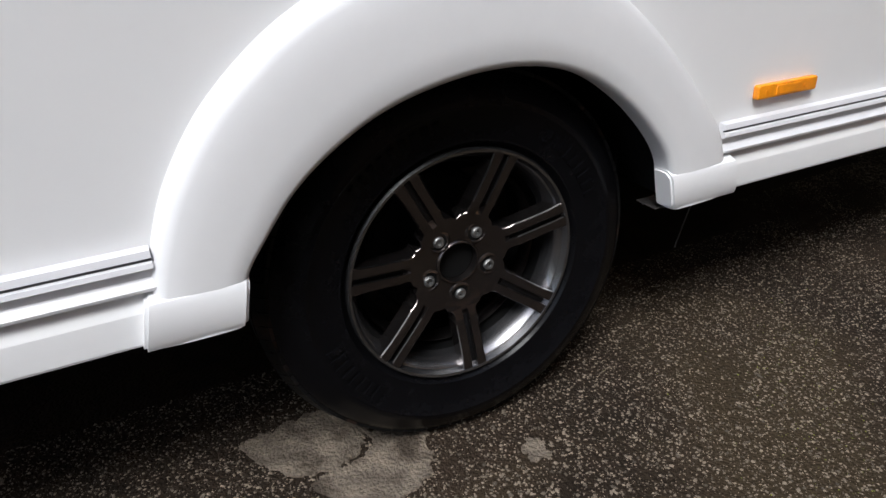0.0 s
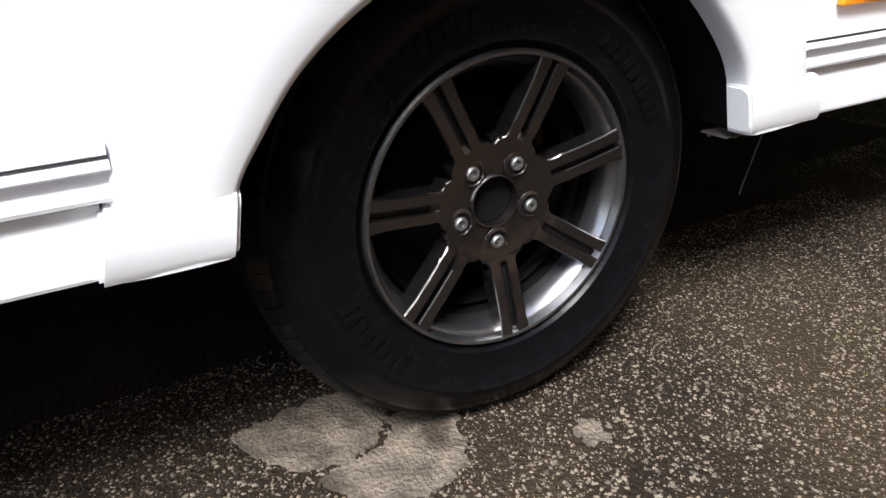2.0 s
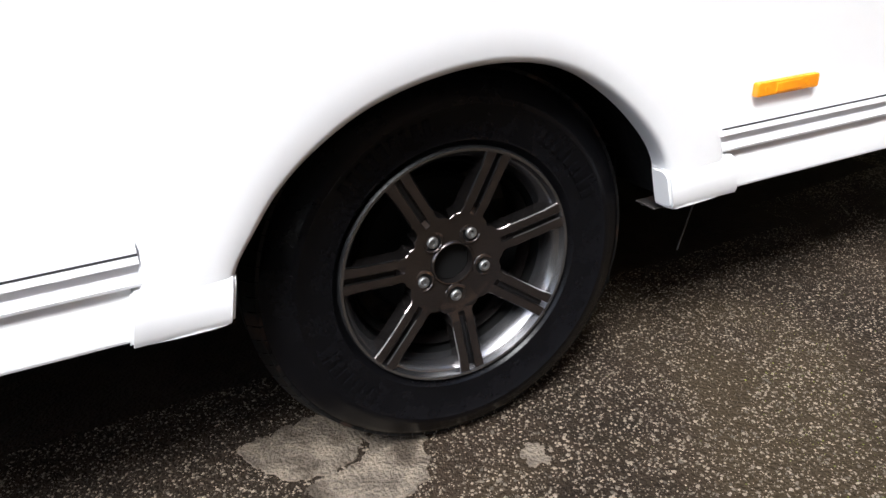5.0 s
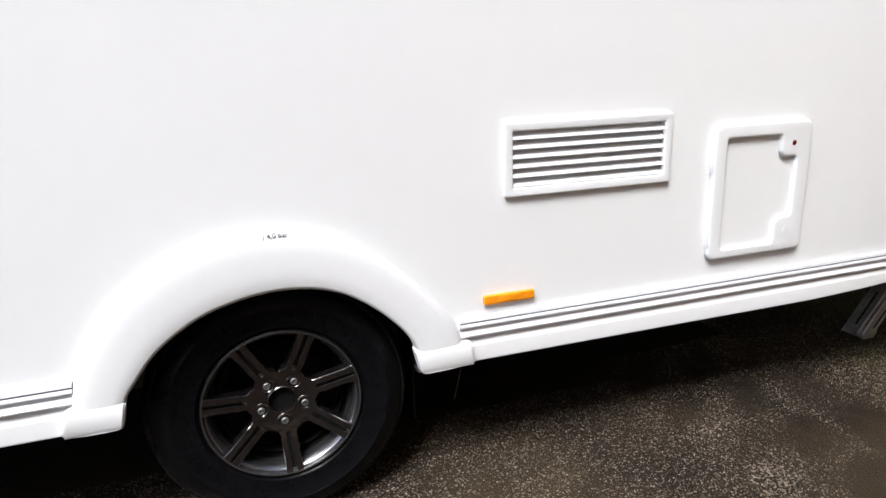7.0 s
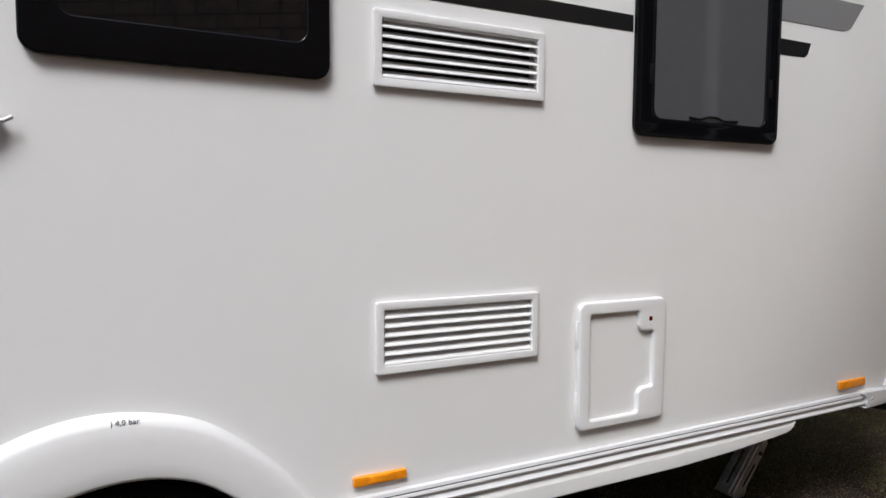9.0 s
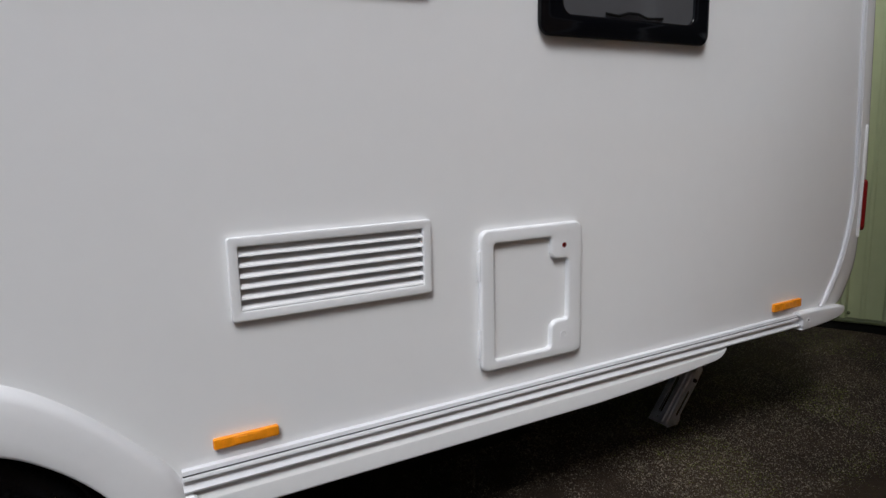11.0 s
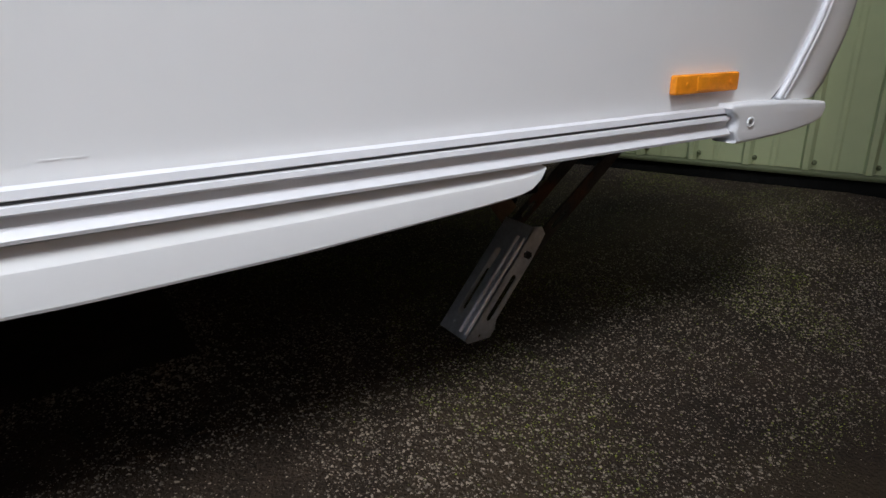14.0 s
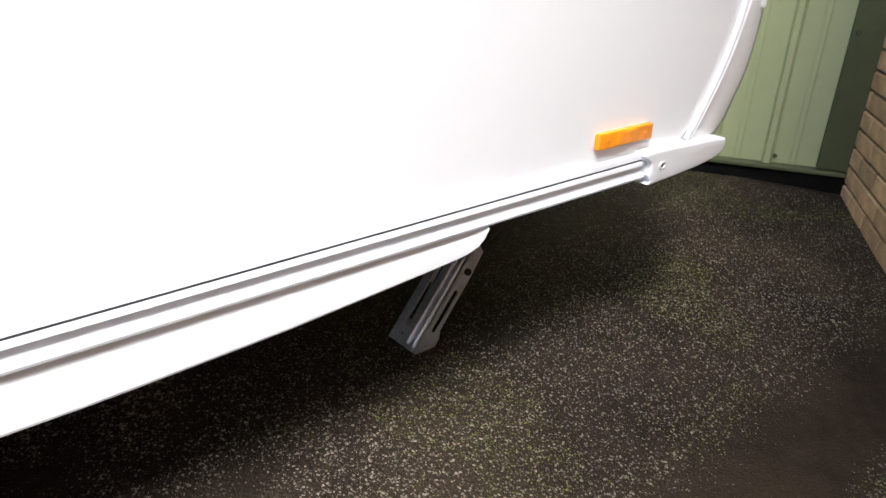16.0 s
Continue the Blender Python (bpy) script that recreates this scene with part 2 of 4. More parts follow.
def ground_sheet():
    bm = bmesh.new()
    xs = [-400, -60, -12, -4] + [-3 + 0.25 * k for k in range(41)] + [8, 14, 60, 400]
    ys = [-400, -60, -12, -4] + [-2.5 + 0.25 * k for k in range(21)] + [4, 8, 14, 60, 400]
    grid = [[bm.verts.new((x, y, ground_z(x, y) if abs(x) < 10 and abs(y) < 6 else 0)) for y in ys] for x in xs]
    for a, c in zip(grid, grid[1:]):
        for k in range(len(ys) - 1):
            bm.faces.new((a[k], c[k], c[k + 1], a[k + 1]))
    return bm


ground = part("ground", ground_sheet(), ASPHALT, label="worn brown asphalt yard with embedded chippings and moss")
tagged(ground, category="ground", kind="structure")

# the shed stands askew to the caravan: its corner, and the way its two walls run
CORNER, SKEW = Vector((5.00, 0.22, 0.0)), 28.0
SHED = Matrix.Translation(CORNER) @ Matrix.Rotation(radians(SKEW), 4, "Z")
# in the shed's own axes the green wall runs along +y at x = 0 and the brick wall along -x at y = 0


def green_sheet():
    """Trapezoid cladding with narrow raised ribs."""
    bm = bmesh.new()
    prof = [(0.0, 0.070)]
    for k in range(27):
        c = 0.285 + 0.215 * k
        prof += [(0.0, c - 0.120), (-0.004, c - 0.112), (-0.004, c - 0.098), (0.0, c - 0.090), (0.0, c - 0.030), (-0.026, c - 0.016), (-0.026, c + 0.004), (0.0, c + 0.012), (0.0, c + 0.080)]
    lo = [bm.verts.new((x, v, 0.085)) for x, v in prof]
    hi = [bm.verts.new((x, v, 3.0)) for x, v in prof]
    for k in range(len(prof) - 1):
        bm.faces.new((lo[k], lo[k + 1], hi[k + 1], hi[k]))
    bmesh.ops.remove_doubles(bm, verts=bm.verts, dist=1e-5)
    ext = bmesh.ops.extrude_face_region(bm, geom=bm.faces[:])
    bmesh.ops.translate(bm, verts=[v for v in ext["geom"] if isinstance(v, bmesh.types.BMVert)], vec=(0.012, 0, 0))
    return bm


wall_green = tagged(new("wall_green_shed"), "pale green corrugated steel shed wall on a dark plinth", "wall", kind="structure")
wall_green.matrix_world = SHED
part("cladding", green_sheet(), GREEN, wall_green, smooth=20)
part("backing", cube(0.02, 0.22, 0.0, 6.1, 0.0, 3.0), BLACK, wall_green)
part("plinth", cube(-0.035, 0.02, -0.06, 6.1, -0.10, 0.062, 0.006), PLINTH, wall_green, "near-black plinth")
part("drip_rail", cube(-0.048, 0.014, -0.05, 6.1, 0.065, 0.083, 0.005), GREEN_DARK, wall_green, "folded green drip rail")
part("corner_post", cube(-0.03, 0.02, -0.06, 0.090, 0.087, 3.0, 0.006), GREEN_DARK, wall_green, "dark green corner flashing")
screw_mesh = None
for k in range(20):
    for z in (0.112, 1.17, 2.1):
        if screw_mesh is None:
            bm = bmesh.new()
            bmesh.ops.create_cone(bm, cap_ends=True, segments=8, radius1=0.011, radius2=0.006, depth=0.012, matrix=Matrix.Rotation(radians(-90), 4, "Y"))
            screw_mesh = mesh_of(finish(bm), "cladding_screw", GREEN_DARK)
        s = part("cladding_screw", screw_mesh, None, wall_green)
        s.location = (-0.006, 0.250 + 0.215 * k, z)
for z in (0.62, 1.3, 2.0):
    part("cladding_screw", screw_mesh, None, wall_green).location = (-0.034, 0.070, z)

wall_brick = tagged(new("wall_brick"), "buff brick wall with grey mortar joints", "wall", kind="structure")
wall_brick.matrix_world = Matrix.Translation(CORNER) @ Matrix.Rotation(radians(31), 4, "Z")
# a white framed window stands in the brick wall
OPEN_X0, OPEN_X1, OPEN_Z0, OPEN_Z1 = -2.66, -1.40, 1.285, 2.42
for m0, m1, m2, m3 in ((-7.0, OPEN_X0, -0.08, 3.42), (OPEN_X1, 0.058, -0.08, 3.42), (OPEN_X0, OPEN_X1, -0.08, OPEN_Z0), (OPEN_X0, OPEN_X1, OPEN_Z1, 3.42)):
    part("mortar", cube(m0, m1, -0.24, -0.028, m2, m3), MORTAR, wall_brick)
window_yard = tagged(new("window_1"), "white framed window in the buff brick wall", "window", kind="structure")
window_yard.matrix_world = wall_brick.matrix_world.copy()
mid = (OPEN_X0 + OPEN_X1) / 2
part("window_frame", plate([(OPEN_X0, OPEN_Z0), (OPEN_X1, OPEN_Z0), (OPEN_X1, OPEN_Z1), (OPEN_X0, OPEN_Z1)],
     [rounded(OPEN_X0 + 0.06, mid - 0.03, OPEN_Z0 + 0.06, OPEN_Z1 - 0.06, 0.004, 2), rounded(mid + 0.03, OPEN_X1 - 0.06, OPEN_Z0 + 0.06, OPEN_Z1 - 0.06, 0.004, 2)], -0.10, 0.065), WINDOW_WHITE, window_yard, smooth=30)
part("window_sill", cube(OPEN_X0 - 0.04, OPEN_X1 + 0.04, -0.12, 0.035, OPEN_Z0 - 0.035, OPEN_Z0 - 0.002, 0.006), WINDOW_WHITE, window_yard)
for p0, p1 in ((OPEN_X0 + 0.05, mid - 0.02), (mid + 0.02, OPEN_X1 - 0.05)):
    part("pane", cube(p0, p1, -0.075, -0.069, OPEN_Z0 + 0.05, OPEN_Z1 - 0.05), ROOM_GLASS, window_yard)

# plain unseen walls, added to keep light from under the caravan
wall_far = tagged(part("wall_far", cube(-9.0, 3.3, 2.36, 2.5, -0.05, 2.6), PLAIN_WALL), "plain added wall blocking light behind the caravan", "wall", kind="structure")

# invented wall, tall enough to cut the low sky opposite the caravan
wall_house = tagged(part("wall_house", cube(-4.0, 6.2, -4.6, -4.4, -0.1, 5.4), PLAIN_WALL), "plain added wall across the yard blocking low skylight", "wall", kind="structure")

# ---- the caravan ----
caravan = thing("caravan", "white touring caravan with aluminium rail and dark alloy wheel", "caravan")


def rear_x(z):
    """Where the awning rail stands at each height of the rear edge."""
    zs = [0.50, 0.51, 0.56, 0.60, 0.65, 0.72, 0.80, 0.90, 1.02, 1.30, 1.64, 2.1, 2.6]
    xs = [3.350, 3.372, 3.405, 3.433, 3.463, 3.492, 3.515, 3.531, 3.535, 3.517, 3.494, 3.44, 3.36]
    return float(np.interp(z, zs, xs))


ARCH_X, ARCH_Z = 0.571, 0.327
inner = [(0.222, 0.382), (0.236, 0.443), (0.266, 0.488), (0.307, 0.538), (0.360, 0.580), (0.425, 0.615), (0.500, 0.637), (0.58, 0.647), (0.66, 0.641),
         (0.733, 0.617), (0.797, 0.575), (0.848, 0.528), (0.885, 0.482), (0.903, 0.44), (0.915, 0.38)]
outer = [(0.107, 0.382), (0.122, 0.443), (0.140, 0.51), (0.172, 0.582), (0.230, 0.660), (0.320, 0.733), (0.426, 0.780), (0.538, 0.797), (0.65, 0.784),
         (0.745, 0.752), (0.835, 0.69), (0.91, 0.62), (0.97, 0.555), (1.018, 0.49), (1.050, 0.384)]
VENT_LOW, VENT_HIGH = (1.150, 1.638, 0.808, 0.992), (1.144, 1.644, 1.519, 1.704)
WIN_1, WIN_2 = (0.422, 1.034, 1.520, 2.15), (1.972, 2.618, 1.444, 2.10)


def hole(r, inset, rad):
    return rounded(r[0] + inset, r[1] - inset, r[2] + inset, r[3] - inset, rad)


outline = [(-3.1, 0.46)] + [(-3.1, 2.5), (rear_x(2.5), 2.5)]
outline += [(rear_x(2.5 - 0.05 * k), 2.5 - 0.05 * k) for k in range(1, 40)] + [(3.335, 0.50), (3.335, 0.46), (1.03, 0.46)]
outline += [(ARCH_X + (x - ARCH_X) * 1.09, z + 0.03) for x, z in reversed(inner[1:-1])] + [(0.125, 0.46)]
part("side_wall", plate(outline, [hole(VENT_LOW, 0.024, 0.004), hole(VENT_HIGH, 0.024, 0.004), hole(WIN_1, 0.05, 0.02), hole(WIN_2, 0.05, 0.02)], 0.0, 0.03),
     WHITE, caravan, "glossy white side panel", smooth=25)
part("far_side_wall", cube(-3.1, 3.36, 2.17, 2.2, 0.46, 2.5), WHITE, caravan)
part("roof", cube(-3.1, 3.40, 0.0, 2.2, 2.504, 2.56, 0.02), WHITE, caravan)
part("front_wall", cube(-3.14, -3.104, 0.0, 2.2, 0.46, 2.5, 0.01), WHITE, caravan)
floor_bm = box(cube(-3.1, 0.165, 0.034, 2.166, 0.462, 0.50), 0.985, 3.33, 0.034, 2.166, 0.462, 0.50)
part("floor_pan", box(floor_bm, 0.165, 0.985, 0.36, 2.166, 0.462, 0.50), UNDER, caravan, "black underside")


def rear_shell():
    bm = bmesh.new()
    rows = []
    for k in range(44):
        z = 0.50 + 2.0 * (k / 43) ** 1.15
        x = rear_x(z)
        plan = [(-0.004, 0.002), (0.05, 0.003), (0.085, 0.005), (0.102, 0.011), (0.118, 0.026), (0.13, 0.05), (0.14, 0.12), (0.15, 0.4), (0.155, 1.1), (0.15, 1.8), (0.14, 2.08), (0.10, 2.17), (0.0, 2.2)]
        wide = float(np.interp(z, [0.50, 0.62, 0.80], [1.55, 1.45, 1.0]))
        rows.append([bm.verts.new((x + dx * wide, y, z)) for dx, y in plan])
    for a, c in zip(rows, rows[1:]):
        for i in range(len(a) - 1):
            bm.faces.new((a[i], a[i + 1], c[i + 1], c[i]))
    bm.faces.new(rows[0])
    return bm


part("rear_panel", rear_shell(), WHITE, caravan, "white moulded rear end", smooth=50)
line = [(rear_x(z), z) for z in np.linspace(0.506, 2.5, 60)]
rail_bm = bmesh.new()
for dx, r in ((-0.004, 0.0065), (0.0135, 0.0045)):
    tube([(x + dx, -0.004, z) for x, z in line], r, 8, rail_bm)
part("awning_rail", rail_bm, ALU, caravan, "white awning rail along the rear edge", smooth=60)
housing = part("lamp_housing", plate(rounded(-0.027, 0.026, 0.755, 1.20, 0.012), [], -0.004, 0.03, 0.003), PLASTIC, caravan)
housing.matrix_world = Matrix.Translation((3.610, 0.016, 0)) @ Matrix.Rotation(radians(42), 4, "Z")
tail = part("tail_light", plate(rounded(-0.024, 0.024, 0.782, 0.985, 0.022), [], -0.012, 0.02, 0.004), RED, caravan, "dark red tail light")
tail.matrix_world = Matrix.Translation((3.615, 0.010, 0)) @ Matrix.Rotation(radians(42), 4, "Z")

# lower rail, skirt and end cap
RAIL = [(-0.002, 0.505), (-0.014, 0.503), (-0.0160, 0.4945), (-0.0120, 0.4930), (-0.0120, 0.4902), (-0.0170, 0.4885), (-0.0185, 0.4825), (-0.0105, 0.4785), (-0.0095, 0.469),
        (-0.014, 0.4645), (-0.0195, 0.459), (-0.0185, 0.455), (-0.002, 0.4535)]
for x0, x1 in ((-3.08, 0.137), (1.022, 3.205)):
    part("lower_rail", extrude_x(RAIL, x0, x1), ALU, caravan, "white ribbed aluminium rail", smooth=25)
    part("rail_insert", cube(x0, x1, -0.0137, -0.0115, 0.4904, 0.4928), GROOVE, caravan, "dark rubber insert")
SKIRT_P = [(0.004, 0.4515), (-0.0045, 0.450), (-0.007, 0.444), (-0.0125, 0.4335), (-0.0148, 0.429), (-0.0155, 0.424), (-0.0162, 0.392), (-0.0150, 0.3888), (-0.012, 0.388), (0.004, 0.390)]


def skirt_at(x):
    """The skirt's section, thinning out towards the rear end."""
    low = float(np.interp(x, [1.0, 2.2, 2.42, 2.6, 2.71, 2.745, 2.766, 2.780, 2.789], [0.384, 0.383, 0.390, 0.4015, 0.409, 0.4135, 0.420, 0.431, 0.447]))
    return [(y, 0.4515 - (0.4515 - z) * (0.4515 - low) / 0.0635) for y, z in SKIRT_P]


def skirt_bar(xs):
    bm = bmesh.new()
    rows = [[bm.verts.new((x, y, z)) for y, z in skirt_at(x)] for x in xs]
    n = len(rows[0])
    for a, c in zip(rows, rows[1:]):
        for i in range(n):
            bm.faces.new((a[i], a[(i + 1) % n], c[(i + 1) % n], c[i]))
    bm.faces.new(rows[0])
    bm.faces.new(rows[-1])
    return bm


part("skirt", skirt_bar([-3.05, -1.5, 0.120]), SKIRT, caravan, "white painted side skirt", smooth=14)
part("skirt", skirt_bar([1.040 + 1.69 * k / 34 for k in range(35)] + [2.745, 2.757, 2.766, 2.774, 2.780, 2.785, 2.789]), SKIRT, caravan, "white painted side skirt tapering to the rear", smooth=14)
cap_top = spline([(3.098, 0, 0.519), (3.16, 0, 0.518), (3.25, 0, 0.5145), (3.33, 0, 0.510), (3.374, 0, 0.506)], 4)
cap_low = spline([(3.379, 0, 0.494), (3.362, 0, 0.472), (3.30, 0, 0.460), (3.22, 0, 0.4535), (3.13, 0, 0.450), (3.112, 0, 0.4515)], 4)
cap_end = [(3.119, 0.456), (3.113, 0.463), (3.110, 0.472), (3.114, 0.480), (3.114, 0.490), (3.108, 0.498), (3.098, 0.504), (3.094, 0.512)]
end_cap = part("end_cap", plate([(3.193 + (x - 3.10) * 1.06, z - 0.009) for x, z in [(p.x, p.z) for p in cap_top + cap_low] + cap_end], [], -0.030, 0.05, 0.006, 3), PLASTIC, caravan, "white plastic rail end cap", smooth=40)
part("screw_well", plate(rounded(3.232, 3.254, 0.469, 0.485, 0.0078), [rounded(3.236, 3.250, 0.472, 0.482, 0.0048)], -0.0325, 0.006, 0.0012), PLASTIC, end_cap)
part("screw", (lambda b: (disc(b, (3.243, -0.031, 0.477), 0.004, 0.004, 10), b)[1])(bmesh.new()), BOLT, end_cap)


# wheel arch flare
def flare():
    bm = bmesh.new()
    a, c = spline([(x, 0, z) for x, z in inner], 5), spline([(x, 0, z) for x, z in outer], 5)
    steps = [(0.004, 0.010), (0.0, -0.010), (0.008, -0.020), (0.03, -0.0260), (0.08, -0.0290), (0.3, -0.0300), (0.6, -0.0295), (0.82, -0.0275), (0.90, -0.0235), (0.955, -0.0130), (1.0, 0.002)]
    rows = []
    for p, q in zip(a, c):
        rows.append([bm.verts.new((p.x + (q.x - p.x) * s, y, p.z + (q.z - p.z) * s)) for s, y in steps])
    for r0, r1 in zip(rows, rows[1:]):
        for i in range(len(steps) - 1):
            bm.faces.new((r0[i], r0[i + 1], r1[i + 1], r1[i]))
    return bm


arch = part("wheel_arch", flare(), PLASTIC, caravan, "white moulded wheel arch flare", smooth=60)
for x0, x1, lx in ((0.103, 0.223, 0.237), (0.902, 1.056, 0.896)):
    bm = bmesh.new()
    left = x0 < 0.5
    xa0, xa1 = (x0, x1) if left else (0.911, x1)
    xb0, xb1 = (0.119, lx) if left else (lx, 1.045)
    prof = [(0.010, 0.449), (-0.020, 0.449), (-0.0295, 0.443), (-0.033, 0.435), (-0.033, 0.392), (-0.029, 0.3835), (-0.012, 0.381), (0.010, 0.383)]
    lo, hi = [], []
    for y, z in prof:
        f = (z - 0.381) / 0.068
        lo.append(bm.verts.new((xa0 + (xb0 - xa0) * f, y, z)))
        hi.append(bm.verts.new((xa1 + (xb1 - xa1) * f, y, z)))
    for i in range(len(prof)):
        bm.faces.new((lo[i], lo[(i + 1) % len(prof)], hi[(i + 1) % len(prof)], hi[i]))
    bm.faces.new(lo)
    bm.faces.new(hi)
    bmesh.ops.bevel(bm, geom=[e for e in bm.edges if {e.verts[0] in lo, e.verts[1] in lo} == {True} or {e.verts[0] in hi, e.verts[1] in hi} == {True}], offset=0.004, segments=2, affect="EDGES")
    part("arch_foot", bm, PLASTIC, arch, smooth=30)

# dark wheel box
wb = bmesh.new()
pts = [(ARCH_X + 0.40 * math.cos(radians(a)), 0.30 + 0.40 * math.sin(radians(a))) for a in range(0, 181, 10)]
pts = [(0.98, 0.44)] + pts[1:-1] + [(0.17, 0.44)]
f0 = [wb.verts.new((x, 0.031, z)) for x, z in pts]
f1 = [wb.verts.new((x, 0.36, z)) for x, z in pts]
for i in range(len(pts) - 1):
    wb.faces.new((f0[i], f0[i + 1], f1[i + 1], f1[i]))
wb.faces.new(f1)
part("wheel_box", wb, UNDER, caravan, "black wheel housing")

# ---- wheel ----
wheel = new("wheel")
wheel.parent, wheel.location = caravan, (ARCH_X, 0.0, ARCH_Z)
tagged(wheel, "black tyre on an anthracite seven-spoke alloy rim")
R = 0.325
side = [(0.190, 0.072), (0.1985, 0.058), (0.2065, 0.050), (0.2085, 0.0465), (0.212, 0.0475), (0.235, 0.040), (0.258, 0.0375), (0.262, 0.0345), (0.270, 0.0350), (0.273, 0.0375), (0.290, 0.044), (0.303, 0.054), (0.313, 0.066),
        (0.3205, 0.078), (0.3245, 0.10), (R, 0.13), (R, 0.17), (0.3245, 0.20), (0.3205, 0.222), (0.303, 0.246), (0.258, 0.2625), (0.205, 0.25), (0.186, 0.228)]
tyre = part("tyre", lathe(side, 128), RUBBER, wheel, "worn black radial tyre", smooth=40)
tread = bmesh.new()
for k in range(84):
    a = 2 * math.pi * k / 84
    for y0, y1, lean in ((0.060, 0.094, 0.10), (0.100, 0.142, -0.12), (0.148, 0.19, 0.12), (0.196, 0.238, -0.10)):
        vs = []
        for da, y in ((-0.034, y0), (0.034, y0), (0.034 + lean * 0.3, y1), (-0.034 + lean * 0.3, y1)):
            r = float(np.interp(y, [0.054, 0.066, 0.078, 0.10, 0.13, 0.17, 0.2, 0.222, 0.246], [0.303, 0.313, 0.3205, 0.3245, R, R, 0.3245, 0.3205, 0.303])) + 0.005
            vs.append((r, a + da, y))
        top = [tread.verts.new((r * math.cos(t), y, r * math.sin(t))) for r, t, y in vs]
        low = [tread.verts.new(((r - 0.007) * math.cos(t), y, (r - 0.007) * math.sin(t))) for r, t, y in vs]
        tread.faces.new(top)
        for i in range(4):
            tread.faces.new((top[i], top[(i + 1) % 4], low[(i + 1) % 4], low[i]))
tagged(part("tread", tread, TREAD, tyre, smooth=None), kind="stuff")
# raised blank panels and bars of lettering on the sidewall
for a0, a1, r0, r1 in ((196, 228, 0.228, 0.252), (20, 58, 0.230, 0.250), (100, 138, 0.228, 0.252)):
    bm = bmesh.new()
    n = int((a1 - a0) / 4)
    for k in range(n):
        a = radians(a0 + (a1 - a0) * k / n)
        w = radians(2.4)
        q = [bm.verts.new((r * math.cos(t), 0.0353 + (0.262 - r) * 0.10, r * math.sin(t))) for r, t in ((r0, a), (r1, a), (r1, a + w), (r0, a + w))]
        bm.faces.new(q)
    ext = bmesh.ops.extrude_face_region(bm, geom=bm.faces[:])
    bmesh.ops.translate(bm, verts=[v for v in ext["geom"] if isinstance(v, bmesh.types.BMVert)], vec=(0, 0.006, 0))
    part("sidewall_lettering", bm, RUBBER, tyre, smooth=None)

rim = part("rim", lathe([(0.1985, 0.060), (0.1982, 0.0505), (0.1955, 0.0470), (0.1915, 0.0480), (0.1890, 0.0535), (0.1870, 0.0580)], 128), RIM, wheel, "satin grey rim with bright lip", smooth=30)
part("rim_ring", lathe([(0.1870, 0.0580), (0.1835, 0.0610), (0.1755, 0.0815), (0.1720, 0.0950)], 128), RIM, wheel, "satin grey ring round the spokes", smooth=30)
# barrel and drum take black as the deep shade behind the spokes
part("rim_barrel", lathe([(0.1720, 0.0950), (0.1740, 0.100), (0.168, 0.20), (0.189, 0.235)], 96), BLACK, wheel, "inner rim barrel coloured black for its shade", smooth=40)
part("rim_step", lathe([(0.1660, 0.112), (0.1620, 0.1090), (0.1540, 0.1260), (0.1530, 0.132), (0.1660, 0.134)], 96, closed=True), ALLOY, wheel, "narrow inner rim ring", smooth=30)
part("brake_drum", lathe([(0.0, 0.155), (0.12, 0.155), (0.128, 0.162), (0.128, 0.235), (0.0, 0.235)], 48), BLACK, wheel, "brake drum coloured black for the shade behind the spokes", smooth=30)

# the seven spokes widen into the hub round U-shaped windows
SECTOR, WIN_R, WIN_IN, SPOKE_H = math.pi / 7, 0.0255, 0.0800, 0.0205


def spoke_half(r):
    """Half the width of a spoke at a radius."""
    if r <= WIN_IN:
        return r * SECTOR
    d = r - WIN_IN
    gap = math.sqrt(max(WIN_R ** 2 - (WIN_R - min(d, WIN_R)) ** 2, 0))
    return max(r * SECTOR - gap, SPOKE_H) if d < WIN_R else SPOKE_H + 0.0022 * max(0, (r - 0.165) / 0.025)


def spoke_face(r):
    """How deep the spoke's face lies at a radius."""
    return float(np.interp(r, [0.038, 0.062, 0.076, 0.10, 0.14, 0.172, 0.191], [0.0805, 0.0768, 0.0735, 0.0660, 0.0575, 0.0515, 0.0485]))


